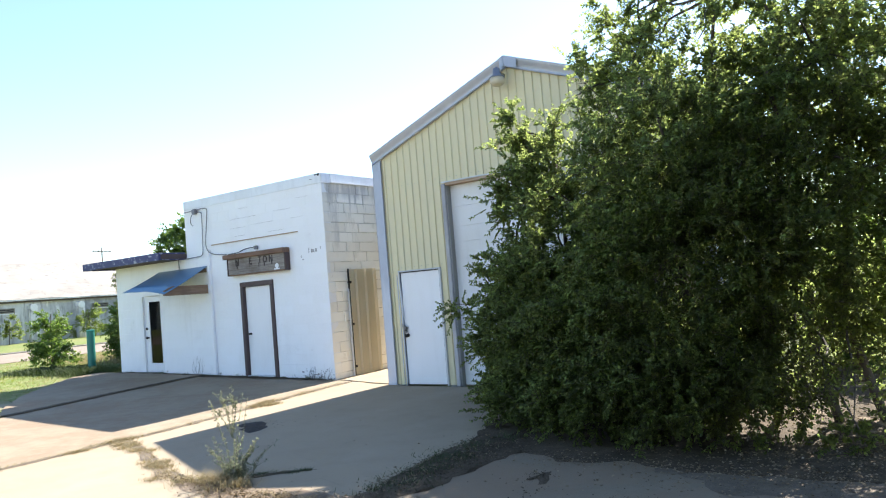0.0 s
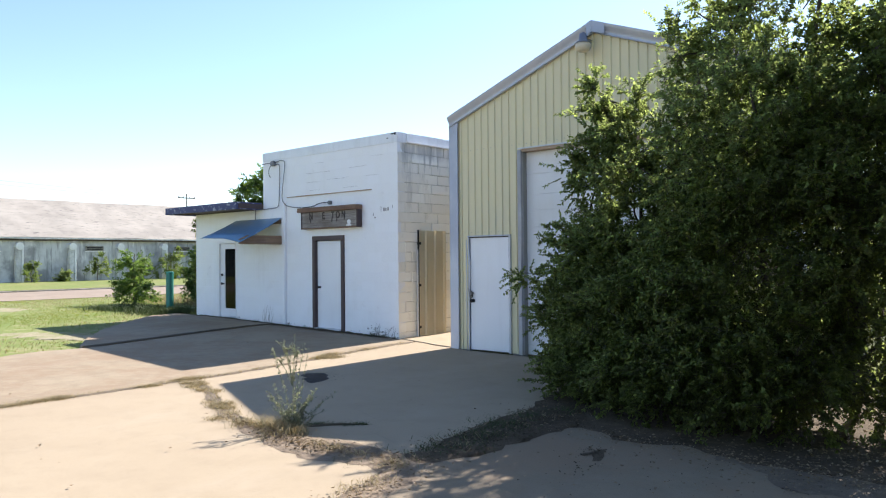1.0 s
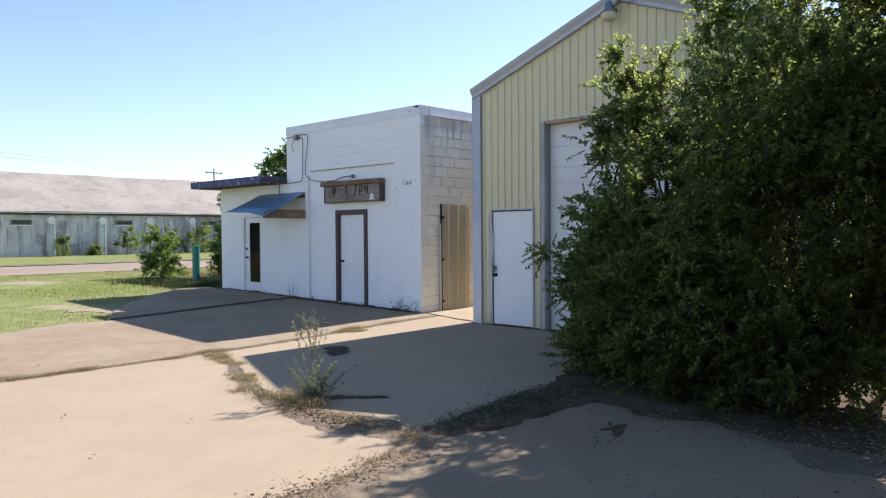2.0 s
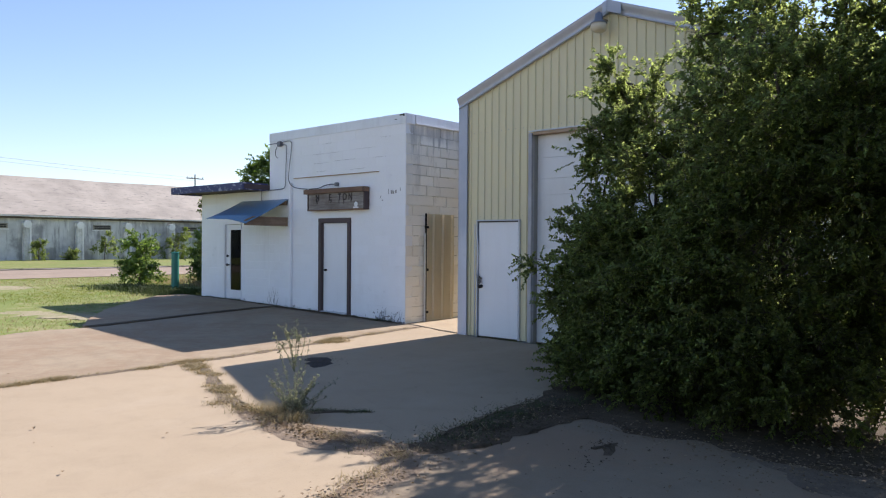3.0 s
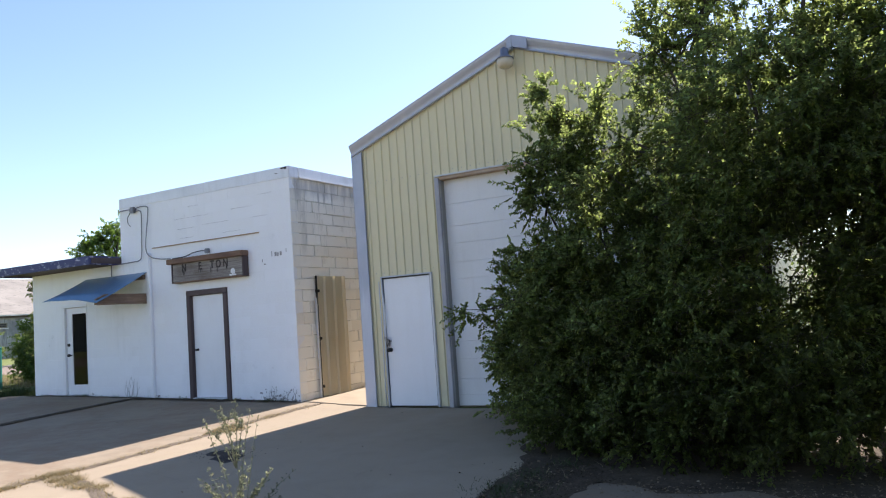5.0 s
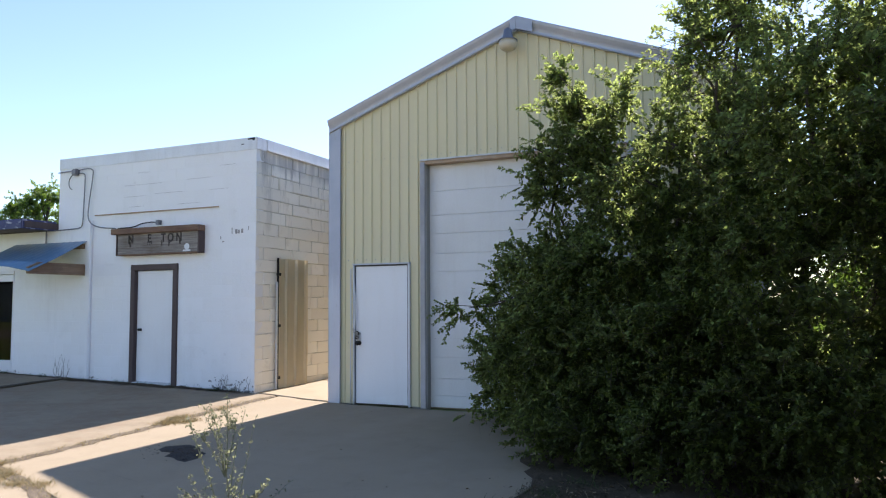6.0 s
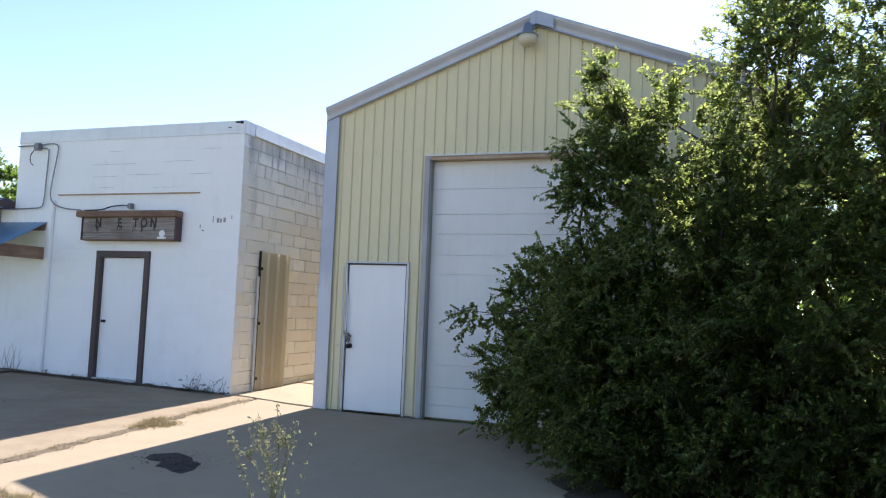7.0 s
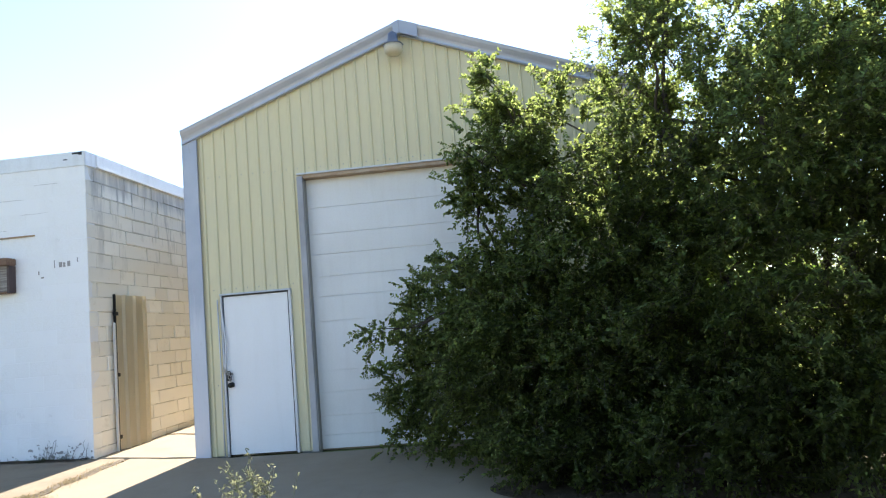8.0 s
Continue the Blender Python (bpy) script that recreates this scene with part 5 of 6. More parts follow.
for xa, xb in ((-0.02, 3.008), (6.04, 3.012)):
    part("rake_trim", rake_moulding(xa, EZ, xb, AZ), TRIM, shed)
part("peak_plate", rake(3.006, 5.413, 3.24, 5.326, 0.0, 0.18, -0.127, -0.119), CORNER, shed)
part("peak_plate", rake(2.92, 5.381, 3.004, 5.413, 0.0, 0.18, -0.127, -0.119), CORNER, shed)
for x0, x1 in ((-0.03, 0.172), (5.848, 6.05)):
    c = part("corner_trim", box(x0, x1, -0.048, -0.024, 0.0, 4.16, 0.006), CORNER, shed)
    part("side_flange", box(x0 - 0.004 if x0 < 1 else x1, x0 if x0 < 1 else x1 + 0.004, -0.046, 0.2, 0.0, 4.16), CORNER, c)
    part("hem", box(x1 - 0.012 if x0 < 1 else x0, x1 if x0 < 1 else x0 + 0.012, -0.054, -0.0485, 0.0, 4.1, 0.003), CORNER, c)
# garage opening
for x0, x1 in ((1.50, 1.576), (4.452, 4.53)):
    part("garage_jamb", box(x0, x1, -0.05, 0.15, 0.0, 3.51, 0.006), WORN_TRIM, shed, "dented weathered metal jamb trim")
part("garage_header", box(1.50, 4.53, -0.05, 0.15, 3.528, 3.55, 0.005), TRIM_PALE, shed)
part("header_rust", box(1.58, 4.45, -0.03, 0.12, 3.478, 3.525, 0.004), RUST, shed, "rusted head flashing")
gar = thing("garage_door", "white sectional overhead garage door, closed", "garage door", (3, 0.14, 0))
LINES = [0.0, 0.17, 0.41, 0.71, 0.98, 1.32, 1.61, 1.93, 2.19, 2.48, 2.75, 3.10, 3.49]
for a, b in zip(LINES, LINES[1:]):
    bm = box(1.575, 4.455, 0.125, 0.149, a + 0.0015, b - 0.0015, 0.004)
    part("panel", bm, GARAGE_WHITE, gar)
part("backing", box(1.575, 4.455, 0.150, 0.165, 0.0, 3.5), GARAGE_WHITE, gar)
# entry door
ent = part("entry_door", box(0.418, 1.276, -0.004, 0.029, 0.02, 2.03, 0.004), DOOR_WHITE, shed, "white flush steel door with a padlocked hasp")
part("frame_head", box(0.375, 1.33, -0.045, 0.05, 2.052, 2.072, 0.004), TRIM, ent)
# Black strips stand in for the shade in the gaps above and beside the door.
part("head_gap", box(0.40, 1.3, -0.03, 0.05, 2.034, 2.05, 0.002), BLACK, ent)
part("frame_jamb", box(1.296, 1.33, -0.045, 0.05, 0.0, 2.05, 0.004), TRIM_PALE, ent)
part("jamb_gap", box(1.2785, 1.2945, -0.02, 0.05, 0.0, 2.033, 0.002), BLACK, ent)
bm = tube(bmesh.new(), smooth_path([(0.395, -0.03, 2.045), (0.40, -0.035, 1.8), (0.435, -0.05, 1.5), (0.425, -0.045, 1.2), (0.405, -0.035, 1.0), (0.40, -0.03, 0.5), (0.405, -0.03, 0.0)]), 0.014, 6)
part("bent_trim", bm, TRIM_PALE, ent, "bent strip of metal trim", True)
part("frame_jamb", box(0.376, 0.40, -0.02, 0.05, 0.0, 2.04, 0.003), TRIM, ent)
# Black sheet behind the door, so its gaps look shaded.
part("gap_seal", box(0.402, 1.287, 0.03, 0.05, 0.005, 2.041), BLACK, ent)
for z in (1.8, 1.0, 0.22):
    part("hinge", tube(bmesh.new(), [(1.284, -0.012, z - 0.06), (1.284, -0.012, z + 0.06)], 0.009, 8), BLACK, ent)
hasp = part("hasp", box(0.385, 0.50, -0.028, -0.006, 1.02, 1.055, 0.004), STEEL, ent, "steel hasp plate")
part("staple", box(0.385, 0.42, -0.04, -0.03, 1.03, 1.10, 0.004), STEEL, hasp)
bm = tube(bmesh.new(), smooth_path([(0.44, -0.042, 1.02), (0.44, -0.046, 1.06), (0.46, -0.046, 1.075), (0.48, -0.046, 1.06), (0.48, -0.042, 1.02)]), 0.007, 6)
join(bm, box(0.43, 0.49, -0.055, -0.032, 0.955, 1.02, 0.008))
part("padlock", bm, BLACK, ent, "dark padlock")
bm = tube(bmesh.new(), [(0.48, -0.004, 0.90), (0.48, -0.03, 0.90), (0.48, -0.04, 0.90), (0.48, -0.07, 0.90)], [0.035, 0.03, 0.018, 0.034], 12)
part("knob", bm, BLACK, ent, "black knob", True)
bm = bmesh.new()
for k, (cx, cz) in enumerate(((0.40, 1.1), (0.425, 1.075), (0.45, 1.05), (0.47, 1.0), (0.475, 0.965))):
    a = [(cx + 0.018 * math.cos(q * math.pi / 4) * (1 if k % 2 else 0.5), -0.05 - 0.01 * (k % 2), cz + 0.024 * math.sin(q * math.pi / 4)) for q in range(9)]
    tube(bm, a, 0.006, 5, cap=False)
part("chain", bm, STEEL, ent, "short rusty chain", True)
bm = tube(bmesh.new(), [(0.345, -0.03, 2.0), (0.35, -0.032, 1.2), (0.342, -0.03, 0.4), (0.35, -0.03, 0.01)], 0.009, 6)
part("loose_strip", bm, TRIM_PALE, ent, "thin loose strip of trim", True)
# screw heads
sv = []
for z in (0.9, 2.13, 3.62):
    x = 0.29
    while x < 5.8:
        if not any(h[0] - 0.05 < x < h[1] + 0.05 and z < h[3] + 0.02 for h in (GAR, ENT)):
            sv.append((x, z))
        x += 0.1527
sv = np.array(sv)
ang = np.arange(6) * math.pi / 3
ring = np.stack([np.cos(ang) * 0.008, np.zeros(6), np.sin(ang) * 0.008], 1)
screws = np.stack([np.concatenate([ring, ring * 0.7 + np.array([0, -0.006, 0])]) + np.array([x, -0.001, z]) for x, z in sv])
sf = [(0, 1, 7, 6), (1, 2, 8, 7), (2, 3, 9, 8), (3, 4, 10, 9), (4, 5, 11, 10), (5, 0, 6, 11), (6, 7, 8, 9, 10, 11)]
tagged(scatter_mesh("screws", screws, sf, 12, STEEL, wall), kind="stuff")

# yard lamp under the peak
lamp = thing("yard_lamp", "grey barn lamp with yellowed lens at the gable peak", "lamp", (2.93, -0.2, 4.88))
bm = tube(bmesh.new(), [(2.93, -0.24, 5.21), (2.93, -0.24, 5.19), (2.93, -0.24, 5.185), (2.93, -0.24, 5.075), (2.93, -0.24, 5.06), (2.93, -0.24, 5.03)], [0.02, 0.03, 0.055, 0.07, 0.1, 0.135], 18)
part("hood", bm, HOOD, lamp, smooth=True)
bm = tube(bmesh.new(), [(2.93, -0.24, 5.028), (2.93, -0.24, 4.99), (2.93, -0.24, 4.93), (2.93, -0.24, 4.90)], [0.118, 0.125, 0.112, 0.07], 18)
part("lens", bm, GLOBE, lamp, "yellowed plastic lens", True)
part("arm", tube(bmesh.new(), [(2.93, -0.25, 5.12), (2.93, -0.0, 5.12)], 0.022, 8), STEEL, lamp)

# ---- left side things ----
post = thing("bollard", "teal green painted steel post standing in grass", "bollard", (-11.3, 0.6, 0.23))
bm = tube(bmesh.new(), [(-11.3, 0.6, 0.1), (-11.3, 0.6, 1.3), (-11.3, 0.6, 1.315), (-11.3, 0.6, 1.34), (-11.3, 0.6, 1.35)], [0.105, 0.105, 0.112, 0.112, 0.08], 18)
part("pipe", bm, GREEN_POST, post, smooth=False)

make_tree("shrub", "bright green leafy shrub growing in rough grass", "shrub", 41, (-14.6, 1.2, 0.27),
          [((-14.6, 1.2, 0.2), (-14.8, 1.3, 1.9)), ((-14.5, 1.1, 0.2), (-14.1, 1.0, 1.0))],
          [((-14.6, 1.2, 0.75), (0.75, 0.7, 0.5)), ((-14.9, 1.3, 1.6), (0.42, 0.4, 0.75)), ((-14.1, 1.0, 0.9), (0.5, 0.5, 0.5))], 420, 14, 0.075, LEAF_FAR, 0.35, 0.03)
for i, (x, y, r, h) in enumerate(((-13.1, 3.0, 1.0, 1.9), (-11.6, 3.0, 1.0, 2.1), (-10.0, 2.2, 0.7, 2.3))):
    make_tree("shrub", "dense green shrub growing beside the white building", "shrub", 44 + i, (x, y, rise(x)),
              [((x, y, rise(x) - 0.05), (x + 0.1, y, h * 0.9))],
              [((x, y, rise(x) + h * 0.35), (r, r * 0.8, h * 0.4)), ((x + 0.1, y, rise(x) + h * 0.72), (r * 0.65, r * 0.6, h * 0.3))], 1500, 14, 0.065, LEAF_FAR, 0.28, 0.03, "shrubs beside the white building", limbs_per=1)
for i, (x, y, r, h, n) in enumerate(((-38.0, 15.3, 1.3, 2.2, 260), (-38.0, 13.2, 0.7, 1.5, 160), (-38.1, 10.5, 0.6, 1.6, 90), (-38.1, 6.65, 0.5, 1.4, 70), (-38.2, 8.5, 0.32, 0.7, 60), (-37.6, 18.2, 1.5, 2.6, 260), (-38.0, 21.5, 1.2, 2.0, 220))):
    z = 0.45
    make_tree("shrub", "pale green shrub growing against the old warehouse wall", "shrub", 50 + i, (x, y, z),
              [((x, y, 0.4), (x + 0.1, y, z + h * 0.8))],
              [((x, y, z + h * 0.35), (r, r, h * 0.4)), ((x, y + r * 0.3, z + h * 0.68), (r * 0.62, r * 0.62, h * 0.35))], n, 12, 0.1, LEAF_PALE, 0.4, 0.03, "shrubs along the warehouse", limbs_per=1)
make_tree("wall_creeper", "dark creeper hanging on the corner of the white building", "creeper", 70, (-9.1, 0.5, 0.25),
          [((-9.02, 0.5, 0.2), (-9.02, 0.4, 2.6))],
          [((-9.08, 0.35, 2.45), (0.16, 0.3, 0.35)), ((-9.1, 0.45, 1.7), (0.18, 0.35, 0.6)), ((-9.12, 0.6, 0.9), (0.24, 0.4, 0.5))], 420, 12, 0.055, LEAF, 0.16, 0.02)
# Its low lobes, hidden behind the roof, are added to shade the grass.
make_tree("tree", "small green tree standing behind the white building", "tree", 71, (-12.5, 5.0, 0.28),
          [((-12.5, 5.0, 0.2), (-12.4, 5.0, 4.6))],
          [((-12.6, 4.95, 3.95), (0.95, 0.9, 0.8)), ((-11.6, 5.1, 3.55), (0.8, 0.8, 0.75)), ((-13.2, 4.7, 3.4), (0.7, 0.8, 0.8)), ((-12.5, 5.0, 4.5), (0.5, 0.5, 0.5)), ((-10.9, 5.0, 3.3), (0.7, 0.8, 0.6)), ((-12.0, 5.0, 2.8), (1.3, 0.9, 0.7))], 1700, 14, 0.075, LEAF_FAR, 0.32, 0.09)

# old warehouse across the road
ware = thing("warehouse", "long low grey warehouse with a bleached pitched roof", "building", (-46, 10, 0.4))
WY0, WY1 = -40.0, 60.0
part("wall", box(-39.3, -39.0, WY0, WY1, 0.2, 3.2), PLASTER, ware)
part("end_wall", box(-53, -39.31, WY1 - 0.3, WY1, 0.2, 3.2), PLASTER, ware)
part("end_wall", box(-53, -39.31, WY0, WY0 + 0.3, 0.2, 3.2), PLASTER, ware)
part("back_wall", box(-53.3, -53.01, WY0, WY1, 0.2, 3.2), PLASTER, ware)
bm = bmesh.new()
sec = [(-38.7, 3.14), (-46.0, 5.95), (-53.6, 3.14), (-53.6, 3.02), (-46.0, 5.8), (-38.7, 3.04)]
N = 60
cols = []
rr = random.Random(9)
for i in range(N + 1):
    y = WY0 - 0.3 + (WY1 - WY0 + 0.6) * i / N
    cols.append([bm.verts.new((x, y, z + rr.uniform(-0.03, 0.03))) for x, z in sec])
for a, b in zip(cols, cols[1:]):
    for j in range(6):
        k = (j + 1) % 6
        bm.faces.new((a[j], a[k], b[k], b[j]))
bm.faces.new(cols[0])
bm.faces.new(cols[-1][::-1])
bmesh.ops.recalc_face_normals(bm, faces=bm.faces)
part("roof", bm, SHINGLE, ware)
part("eave_board", box(-38.85, -38.78, WY0, WY1, 2.94, 3.06), BARK, ware, "dark rotten eave board")
part("eave_strip", box(-38.74, -38.69, WY0, WY1, 3.05, 3.12), OLD_LIME, ware, "flaking pale edge strip")
for k in range(-12, 16):
    y = 6.22 + 3.02 * k
    pil = part("pilaster", box(-38.99, -38.64, y - 0.2, y + 0.11, 0.3, 2.6, 0.03), OLD_LIME, ware, "pilaster with whitewash worn to dark brick")
    # Whiter strip on the +y side: the pilaster's sunlit side put into colour.
    part("edge_strip", box(-38.99, -38.6, y + 0.112, y + 0.22, 0.3, 2.6, 0.02), PILASTER, pil, "whitewashed edge, brighter as the sunlit side")
    part("cap", tube(bmesh.new(), [(-38.99, y + 0.01, 2.6), (-38.58, y + 0.01, 2.6)], 0.222, 14), PILASTER, pil, "rounded whitewashed cap")
    if k % 2 == 0:
        w = box(-38.995, -38.96, y - 2.1, y - 0.95, 2.33, 2.64, 0.01)
        wob = part("window", w, KERB, ware, "narrow high window slit")
        part("pane", box(-38.958, -38.95, y - 2.02, y - 1.03, 2.40, 2.58), BLACK, wob)
        part("louvre", box(-38.949, -38.935, y - 2.02, y - 1.03, 2.475, 2.5), KERB, wob)
        part("sill", box(-38.958, -38.9, y - 2.15, y - 0.9, 2.27, 2.325, 0.01), PILASTER, wob, "pale sill")

# power pole far off
pole = thing("utility_pole", "distant wooden utility pole with one crossarm", "utility pole", (-72.5, 36.5, 0.4))
part("post", tube(bmesh.new(), [(-72.5, 36.5, 0.3), (-72.5, 36.5, 9.6)], [0.12, 0.07], 8), POLE_WOOD, pole)
part("crossarm", box(-72.56, -72.44, 35.4, 37.6, 9.05, 9.15), POLE_WOOD, pole)
for iy in (35.5, 36.1, 36.9, 37.5):
    part("insulator", tube(bmesh.new(), [(-72.5, iy, 9.15), (-72.5, iy, 9.2), (-72.5, iy, 9.3)], [0.03, 0.06, 0.03], 6), CONDUIT, pole)

wire = thing("power_line", "thin dark power wire strung from the far pole", "wire", (-72.5, 36.5, 9.1))
for k, dz in ((0, 0.0), (1, -0.35)):
    pts = [(-72.5 + 26 * f, 36.5 - 70 * f, 9.2 + dz + 1.2 * f - 3.2 * f * (1 - f)) for f in (0, 0.2, 0.4, 0.6, 0.8, 1.0)]
    part("strand", tube(bmesh.new(), smooth_path(pts), 0.012, 5), CONDUIT, wire)

# ---- the big trees by the garage ----
GAPS = [((6.6, -2.2, 1.6), (0.3, 1.9, 0.38), 0.82), ((6.75, -1.6, 1.0), (0.3, 1.5, 0.4), 0.75), ((7.75, -2.3, 0.6), (0.5, 1.8, 0.5), 0.7)]
GAPS += [((5.96 - 0.35 * k, -2.0 + k, 3.9 + 0.26 * k), (0.24, 0.3, 0.17), 0.65) for k in (-1.0, -0.6, -0.2, 0.2, 0.6)]
GAPS += [((5.85, -1.9, 4.3), (0.9, 0.75, 0.9), 0.12)]
GAPS += [((6.56, -2.2, 4.15), (0.17, 1.0, 0.55), 0.8), ((6.95, -2.4, 1.75), (0.36, 1.3, 0.42), 0.78), ((7.5, -2.3, 1.2), (0.34, 1.3, 0.34), 0.65), ((6.5, -2.5, 1.05), (0.28, 1.3, 0.26), 0.6), ((7.45, -2.3, 2.5), (0.35, 1.0, 0.3), 0.35)]
hole = random.Random(61)
for q in range(20):
    hx, hz, hr = hole.uniform(5.05, 6.35), hole.uniform(3.3, 4.6), hole.uniform(0.08, 0.13)
    GAPS += [((hx, -2.0 + k, hz + 0.885 * k), (hr, 0.28, hr * 1.15), 0.88) for k in (-1.0, -0.6, -0.2, 0.2, 0.6)]
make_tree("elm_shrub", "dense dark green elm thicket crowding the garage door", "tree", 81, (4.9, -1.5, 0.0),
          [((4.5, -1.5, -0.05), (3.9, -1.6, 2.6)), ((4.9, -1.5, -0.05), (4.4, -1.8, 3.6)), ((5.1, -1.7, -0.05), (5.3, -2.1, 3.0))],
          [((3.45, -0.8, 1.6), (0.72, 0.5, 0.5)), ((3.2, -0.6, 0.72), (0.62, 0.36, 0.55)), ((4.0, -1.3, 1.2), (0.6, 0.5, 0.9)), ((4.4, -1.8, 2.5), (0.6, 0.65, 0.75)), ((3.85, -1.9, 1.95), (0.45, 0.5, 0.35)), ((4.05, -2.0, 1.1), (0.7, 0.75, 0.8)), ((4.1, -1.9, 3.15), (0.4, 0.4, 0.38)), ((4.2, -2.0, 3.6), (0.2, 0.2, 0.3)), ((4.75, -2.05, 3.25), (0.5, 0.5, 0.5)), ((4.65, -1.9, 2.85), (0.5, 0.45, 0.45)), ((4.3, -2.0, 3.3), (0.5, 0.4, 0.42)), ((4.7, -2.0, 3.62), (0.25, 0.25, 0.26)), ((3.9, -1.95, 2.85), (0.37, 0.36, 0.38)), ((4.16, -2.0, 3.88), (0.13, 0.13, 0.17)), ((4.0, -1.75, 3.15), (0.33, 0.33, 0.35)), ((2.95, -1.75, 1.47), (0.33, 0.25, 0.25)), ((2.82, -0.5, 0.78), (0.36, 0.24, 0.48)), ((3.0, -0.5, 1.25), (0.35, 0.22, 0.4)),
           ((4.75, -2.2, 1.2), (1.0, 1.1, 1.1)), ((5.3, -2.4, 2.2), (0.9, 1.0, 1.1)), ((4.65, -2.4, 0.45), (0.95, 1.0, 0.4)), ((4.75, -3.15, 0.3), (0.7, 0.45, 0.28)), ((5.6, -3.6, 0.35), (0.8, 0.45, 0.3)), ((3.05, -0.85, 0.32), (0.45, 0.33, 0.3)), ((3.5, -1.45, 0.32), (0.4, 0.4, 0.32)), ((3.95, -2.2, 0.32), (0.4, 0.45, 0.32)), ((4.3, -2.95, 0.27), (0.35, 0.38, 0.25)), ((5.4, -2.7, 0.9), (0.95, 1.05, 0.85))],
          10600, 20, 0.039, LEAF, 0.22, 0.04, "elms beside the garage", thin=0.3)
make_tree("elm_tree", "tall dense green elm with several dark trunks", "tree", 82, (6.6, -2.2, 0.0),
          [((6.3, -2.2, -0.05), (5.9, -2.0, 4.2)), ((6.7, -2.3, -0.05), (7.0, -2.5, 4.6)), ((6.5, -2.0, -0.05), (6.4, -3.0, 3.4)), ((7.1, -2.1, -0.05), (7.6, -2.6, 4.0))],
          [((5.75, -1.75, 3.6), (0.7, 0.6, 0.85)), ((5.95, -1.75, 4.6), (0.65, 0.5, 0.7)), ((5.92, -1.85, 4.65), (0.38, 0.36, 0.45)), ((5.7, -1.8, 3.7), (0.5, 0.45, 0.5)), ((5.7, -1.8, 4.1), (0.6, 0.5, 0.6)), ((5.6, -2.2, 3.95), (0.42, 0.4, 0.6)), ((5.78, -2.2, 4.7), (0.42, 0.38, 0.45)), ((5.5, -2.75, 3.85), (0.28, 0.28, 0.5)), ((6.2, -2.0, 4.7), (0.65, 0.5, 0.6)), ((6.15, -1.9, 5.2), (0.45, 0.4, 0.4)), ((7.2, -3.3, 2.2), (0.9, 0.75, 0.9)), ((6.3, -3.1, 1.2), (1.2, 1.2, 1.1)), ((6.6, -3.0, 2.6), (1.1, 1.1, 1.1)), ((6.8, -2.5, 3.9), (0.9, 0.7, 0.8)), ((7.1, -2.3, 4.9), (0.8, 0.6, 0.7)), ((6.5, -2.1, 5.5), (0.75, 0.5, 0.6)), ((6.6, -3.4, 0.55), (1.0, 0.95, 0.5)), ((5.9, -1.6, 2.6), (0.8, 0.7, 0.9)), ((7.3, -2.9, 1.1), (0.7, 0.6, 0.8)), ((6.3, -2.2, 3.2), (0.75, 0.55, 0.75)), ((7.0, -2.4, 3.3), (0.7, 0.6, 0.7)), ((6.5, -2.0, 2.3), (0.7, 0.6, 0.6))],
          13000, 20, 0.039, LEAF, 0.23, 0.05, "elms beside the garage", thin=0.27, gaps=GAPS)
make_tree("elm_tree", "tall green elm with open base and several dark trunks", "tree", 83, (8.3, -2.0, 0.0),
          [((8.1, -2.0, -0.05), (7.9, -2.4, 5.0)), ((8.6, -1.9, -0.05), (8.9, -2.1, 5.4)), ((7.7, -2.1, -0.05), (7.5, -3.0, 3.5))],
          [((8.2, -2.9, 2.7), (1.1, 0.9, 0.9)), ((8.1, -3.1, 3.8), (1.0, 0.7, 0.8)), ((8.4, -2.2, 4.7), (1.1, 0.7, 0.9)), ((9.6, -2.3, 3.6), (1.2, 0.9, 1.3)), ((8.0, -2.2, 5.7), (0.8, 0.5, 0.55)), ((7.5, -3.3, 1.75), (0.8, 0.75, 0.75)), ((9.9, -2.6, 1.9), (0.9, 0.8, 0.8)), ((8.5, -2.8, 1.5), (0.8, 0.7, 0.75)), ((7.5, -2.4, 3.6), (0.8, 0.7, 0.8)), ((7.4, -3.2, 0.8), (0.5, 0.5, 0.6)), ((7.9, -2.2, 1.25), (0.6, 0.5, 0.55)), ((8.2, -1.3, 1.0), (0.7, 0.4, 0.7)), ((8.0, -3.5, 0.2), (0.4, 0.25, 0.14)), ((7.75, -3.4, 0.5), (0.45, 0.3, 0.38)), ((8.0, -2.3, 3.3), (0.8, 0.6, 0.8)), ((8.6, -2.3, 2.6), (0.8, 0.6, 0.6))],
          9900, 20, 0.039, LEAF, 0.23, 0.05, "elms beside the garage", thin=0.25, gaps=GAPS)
for i, (x, y, r, h) in enumerate(((7.6, 1.6, 1.0, 1.9), (8.9, 2.4, 1.2, 2.4), (7.4, 4.2, 0.9, 2.6), (9.2, 5.0, 1.3, 3.0), (7.2, 2.9, 0.8, 2.9))):
    make_tree("shrub", "sunlit yellow-green shrub beside the metal shed", "shrub", 84 + i, (x, y, 0.0),
              [((x, y, -0.05), (x + 0.1, y, h * 0.8))],
              [((x, y, h * 0.4), (r, r * 0.7, h * 0.38)), ((x + 0.2, y, h * 0.75), (r * 0.7, r * 0.5, h * 0.3))], 900, 14, 0.06, (LEAF_FAR, LEAF)[i % 2], 0.3, 0.03, "shrubs beside the shed", limbs_per=1)

# tall weed in the broken joint
weed = thing("weed", "tall wispy grey-green weed growing from a cracked joint", "weed", (3.0, -5.99, 0.0))
wr = np.random.default_rng(91)
lv = []


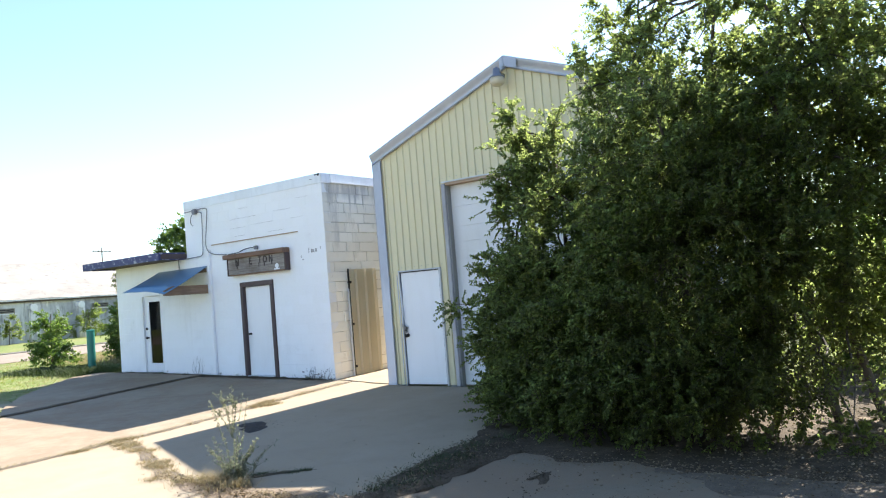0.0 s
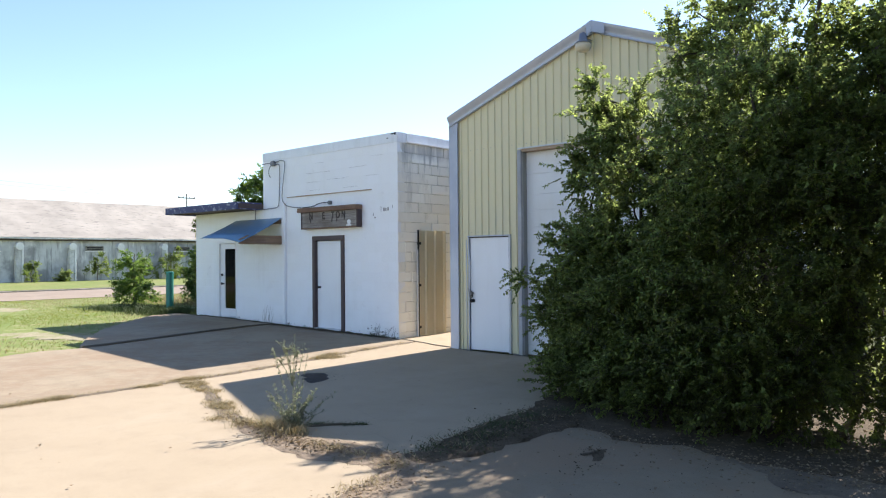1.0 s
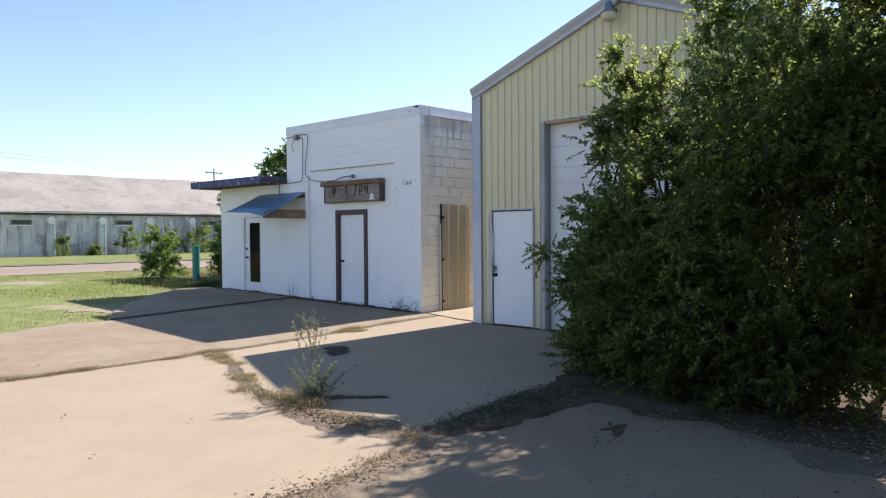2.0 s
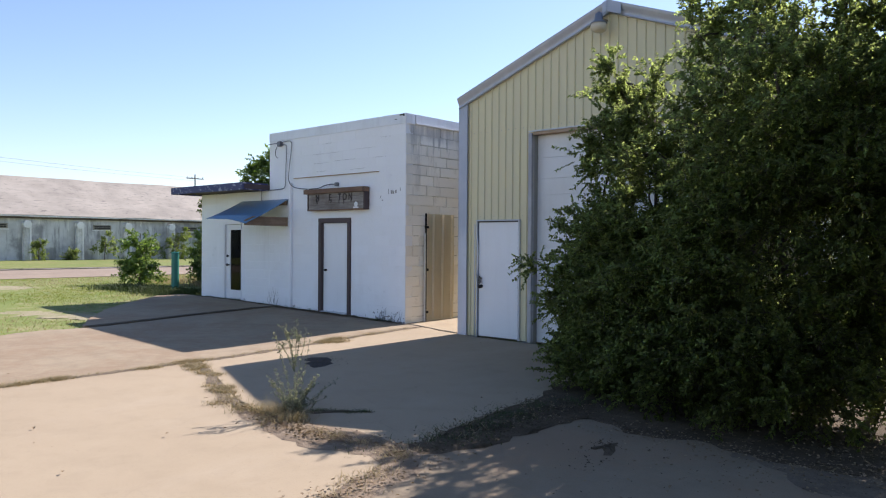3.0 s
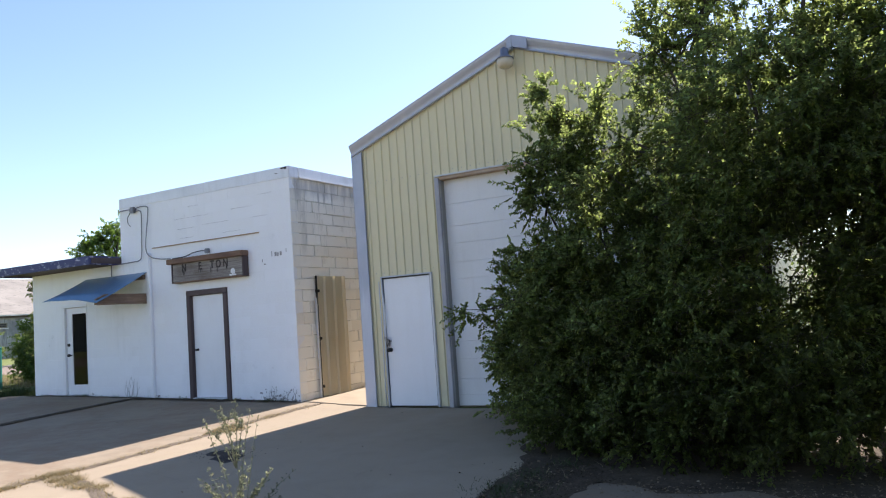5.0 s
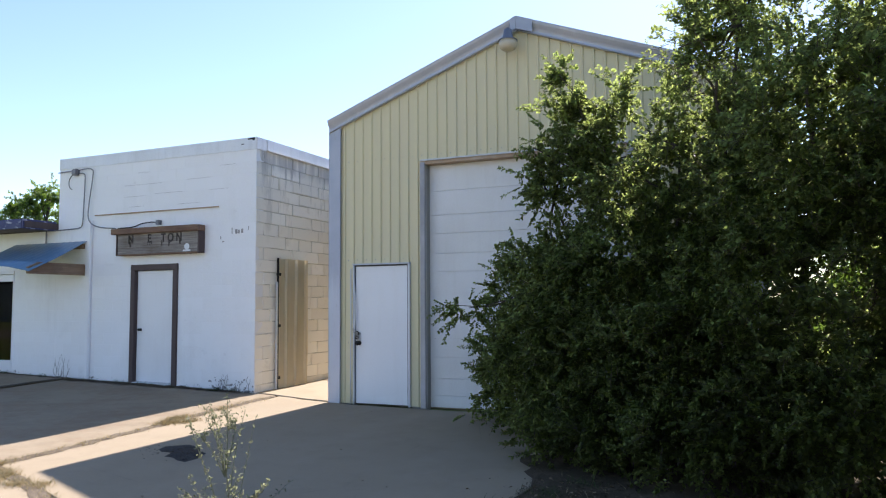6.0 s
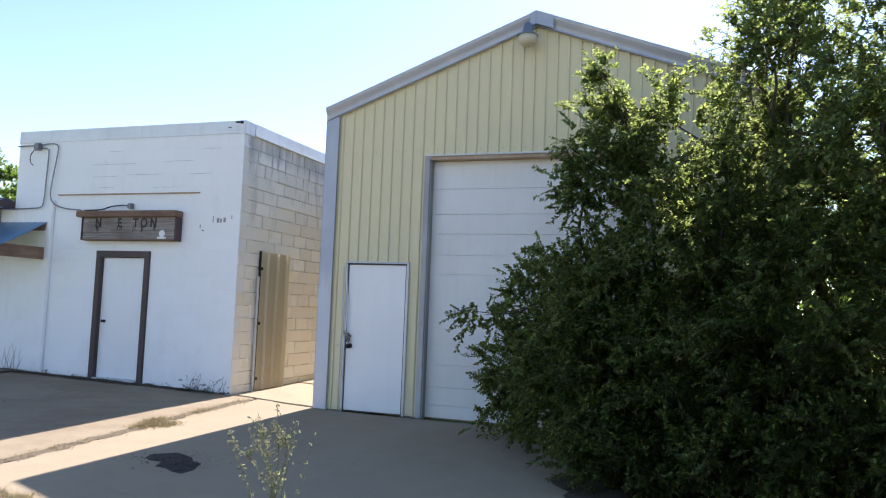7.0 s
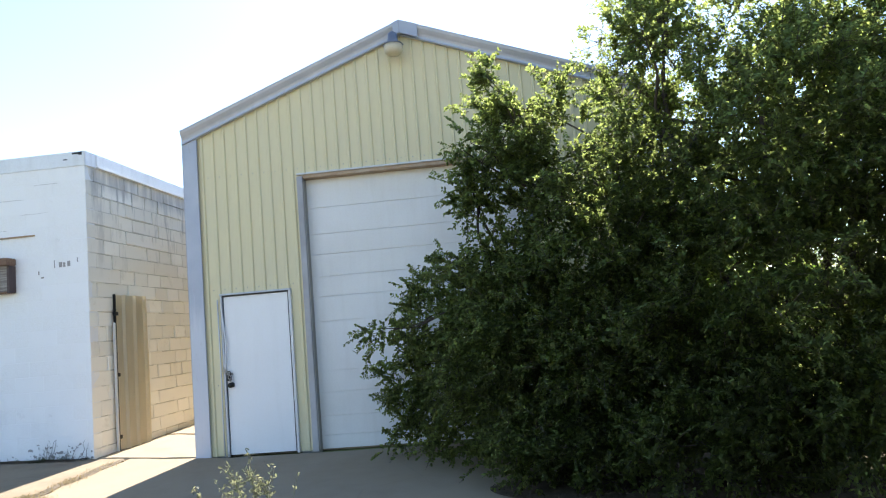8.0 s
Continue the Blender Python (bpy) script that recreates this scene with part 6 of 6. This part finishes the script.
def weed_stem(pts, r, count, size):
    """One stem through points, with small pointed leaves that crowd towards its tip."""
    pth = smooth_path(pts, 5)
    part("stem", tube(bmesh.new(), pth, [r * (1 - 0.72 * i / len(pth)) for i in range(len(pth))], 5), WEED_LEAF, weed)
    q = np.array([pth[i] for i in (len(pth) * (0.22 + 0.78 * wr.random(count))).astype(int).clip(0, len(pth) - 1)]) + wr.normal(0, 0.008, (count, 3))
    d = unit(wr.normal(0, 1, (count, 3)) + np.array([0, 0, 0.6]))
    ll = wr.uniform(0.5, 1.3, count) * size
    lv.append(leaves_at(q, d, unit(wr.normal(0, 1, (count, 3)) + np.array([0, 0, 1])), ll, ll * 0.42))


weed_stem([(3.0, -5.99, -0.01), (3.02, -5.98, 0.28), (2.99, -5.98, 0.52)], 0.006, 20, 0.025)
for top, count in (((2.88, -6.0, 0.86), 80), ((3.06, -5.96, 0.79), 60), ((2.8, -5.95, 0.78), 60), ((2.95, -5.92, 0.9), 60), ((2.74, -6.02, 0.72), 60)):
    mid = Vector((2.98, -5.98, 0.46)).lerp(Vector(top), 0.45) + Vector((0.02, 0.0, 0.015))
    weed_stem([(2.99, -5.98, 0.42), tuple(mid), top], 0.0038, count, 0.021)
    for k in range(3):                             # short side sprigs
        root = mid.lerp(Vector(top), wr.uniform(0.0, 0.6))
        tip = root + Vector((wr.normal(0, 0.05), wr.normal(0, 0.05), wr.uniform(0.05, 0.12)))
        weed_stem([tuple(root), tuple(root.lerp(tip, 0.5) + Vector((0.008, 0, 0))), tuple(tip)], 0.0022, 26, 0.018)
weed_stem([(2.97, -6.0, -0.01), (2.93, -6.0, 0.3), (2.82, -6.01, 0.55), (2.73, -6.02, 0.77)], 0.0045, 120, 0.023)
weed_stem([(3.03, -5.97, -0.01), (3.1, -5.95, 0.4), (3.19, -5.94, 0.8)], 0.0032, 50, 0.018)
weed_stem([(3.01, -5.97, 0.0), (3.0, -5.93, 0.4), (3.03, -5.9, 0.66), (3.06, -5.88, 0.82)], 0.0035, 60, 0.020)
for k in range(26):
    a, h, sp = wr.uniform(0, 6.28), wr.uniform(0.12, 0.44), wr.uniform(0.08, 0.3)
    foot = (3.0 + wr.normal(0, 0.05), -5.99 + wr.normal(0, 0.05), -0.01)
    weed_stem([foot, (foot[0] + math.cos(a) * sp * 0.35, foot[1] + math.sin(a) * sp * 0.35, h * 0.55), (foot[0] + math.cos(a) * sp, foot[1] + math.sin(a) * sp, h)], 0.003, 60, 0.023)
scatter_mesh("leaves", np.concatenate(lv), LEAF_FACES, 6, WEED_LEAF, weed)

# ---- masonry blocks ----
rb = random.Random(5)
for r in cut_rects(WX0, WX1, 0.0, 3.98, [DOOR_HOLE], gap=0.004):
    block_piece(r, "y", FY + rb.uniform(-0.0005, 0.0005), 0.0045, WHITE, front)
for r in cut_rects(LX0, WX0 - 0.002, 0.0, 2.85, [GLASS_HOLE], gap=0.004):
    block_piece(r, "y", FY + rb.uniform(-0.0005, 0.0005), 0.0045, WHITE, low)
far = []
for r in cut_rects(FY + 0.004, 11.0, 0.0, 4.0, [], gap=0.013, filled=0.35):
    if r[1] < 5.7:
        block_piece(r, "x", WX1 + rb.uniform(-0.007, 0.006), 0.02, WHITE_SIDE, side, True)
    else:
        far.append(r)
bead = random.Random(12)
runs = []
for k in range(1, 20):                             # mortar squeezed out of the bed joints and painted over
    y = 0.1
    while y < 5.6:
        n = bead.randint(2, 7)
        if bead.random() < (0.62 if k < 14 else 0.4):
            row = [(y + 0.055 * i, 0.2 * k + bead.uniform(-0.006, 0.006), bead.uniform(0.003, 0.011), bead.uniform(0.005, 0.012)) for i in range(n + 1)]
            for (ya, za, da, ha), (yb, zb, db, hb) in zip(row, row[1:]):
                runs.append([(WX1 - 0.012, ya, za + ha), (WX1 + da, ya, za), (WX1 - 0.012, ya, za - ha), (WX1 - 0.012, yb, zb + hb), (WX1 + db, yb, zb), (WX1 - 0.012, yb, zb - hb)])
        y += 0.055 * n + bead.uniform(0.02, 0.4)
tagged(scatter_mesh("squeezed_mortar", np.array(runs), [(0, 1, 4, 3), (1, 2, 5, 4), (0, 2, 1), (3, 4, 5)], 6, WHITE_SIDE, side), kind="stuff")
bm = bmesh.new()
for a, b, c, d in far:
    v = [bm.verts.new(p) for p in ((WX1 - 0.012, a, c), (WX1 - 0.012, b, c), (WX1 - 0.012, b, d), (WX1 - 0.012, a, d), (WX1, a + 0.003, c + 0.003), (WX1, b - 0.003, c + 0.003), (WX1, b - 0.003, d - 0.003), (WX1, a + 0.003, d - 0.003))]
    for q in ((4, 5, 6, 7), (0, 1, 5, 4), (1, 2, 6, 5), (2, 3, 7, 6), (3, 0, 4, 7)):
        bm.faces.new([v[i] for i in q])
tagged(part("far_blocks", bm, WHITE_SIDE, side), kind="stuff")
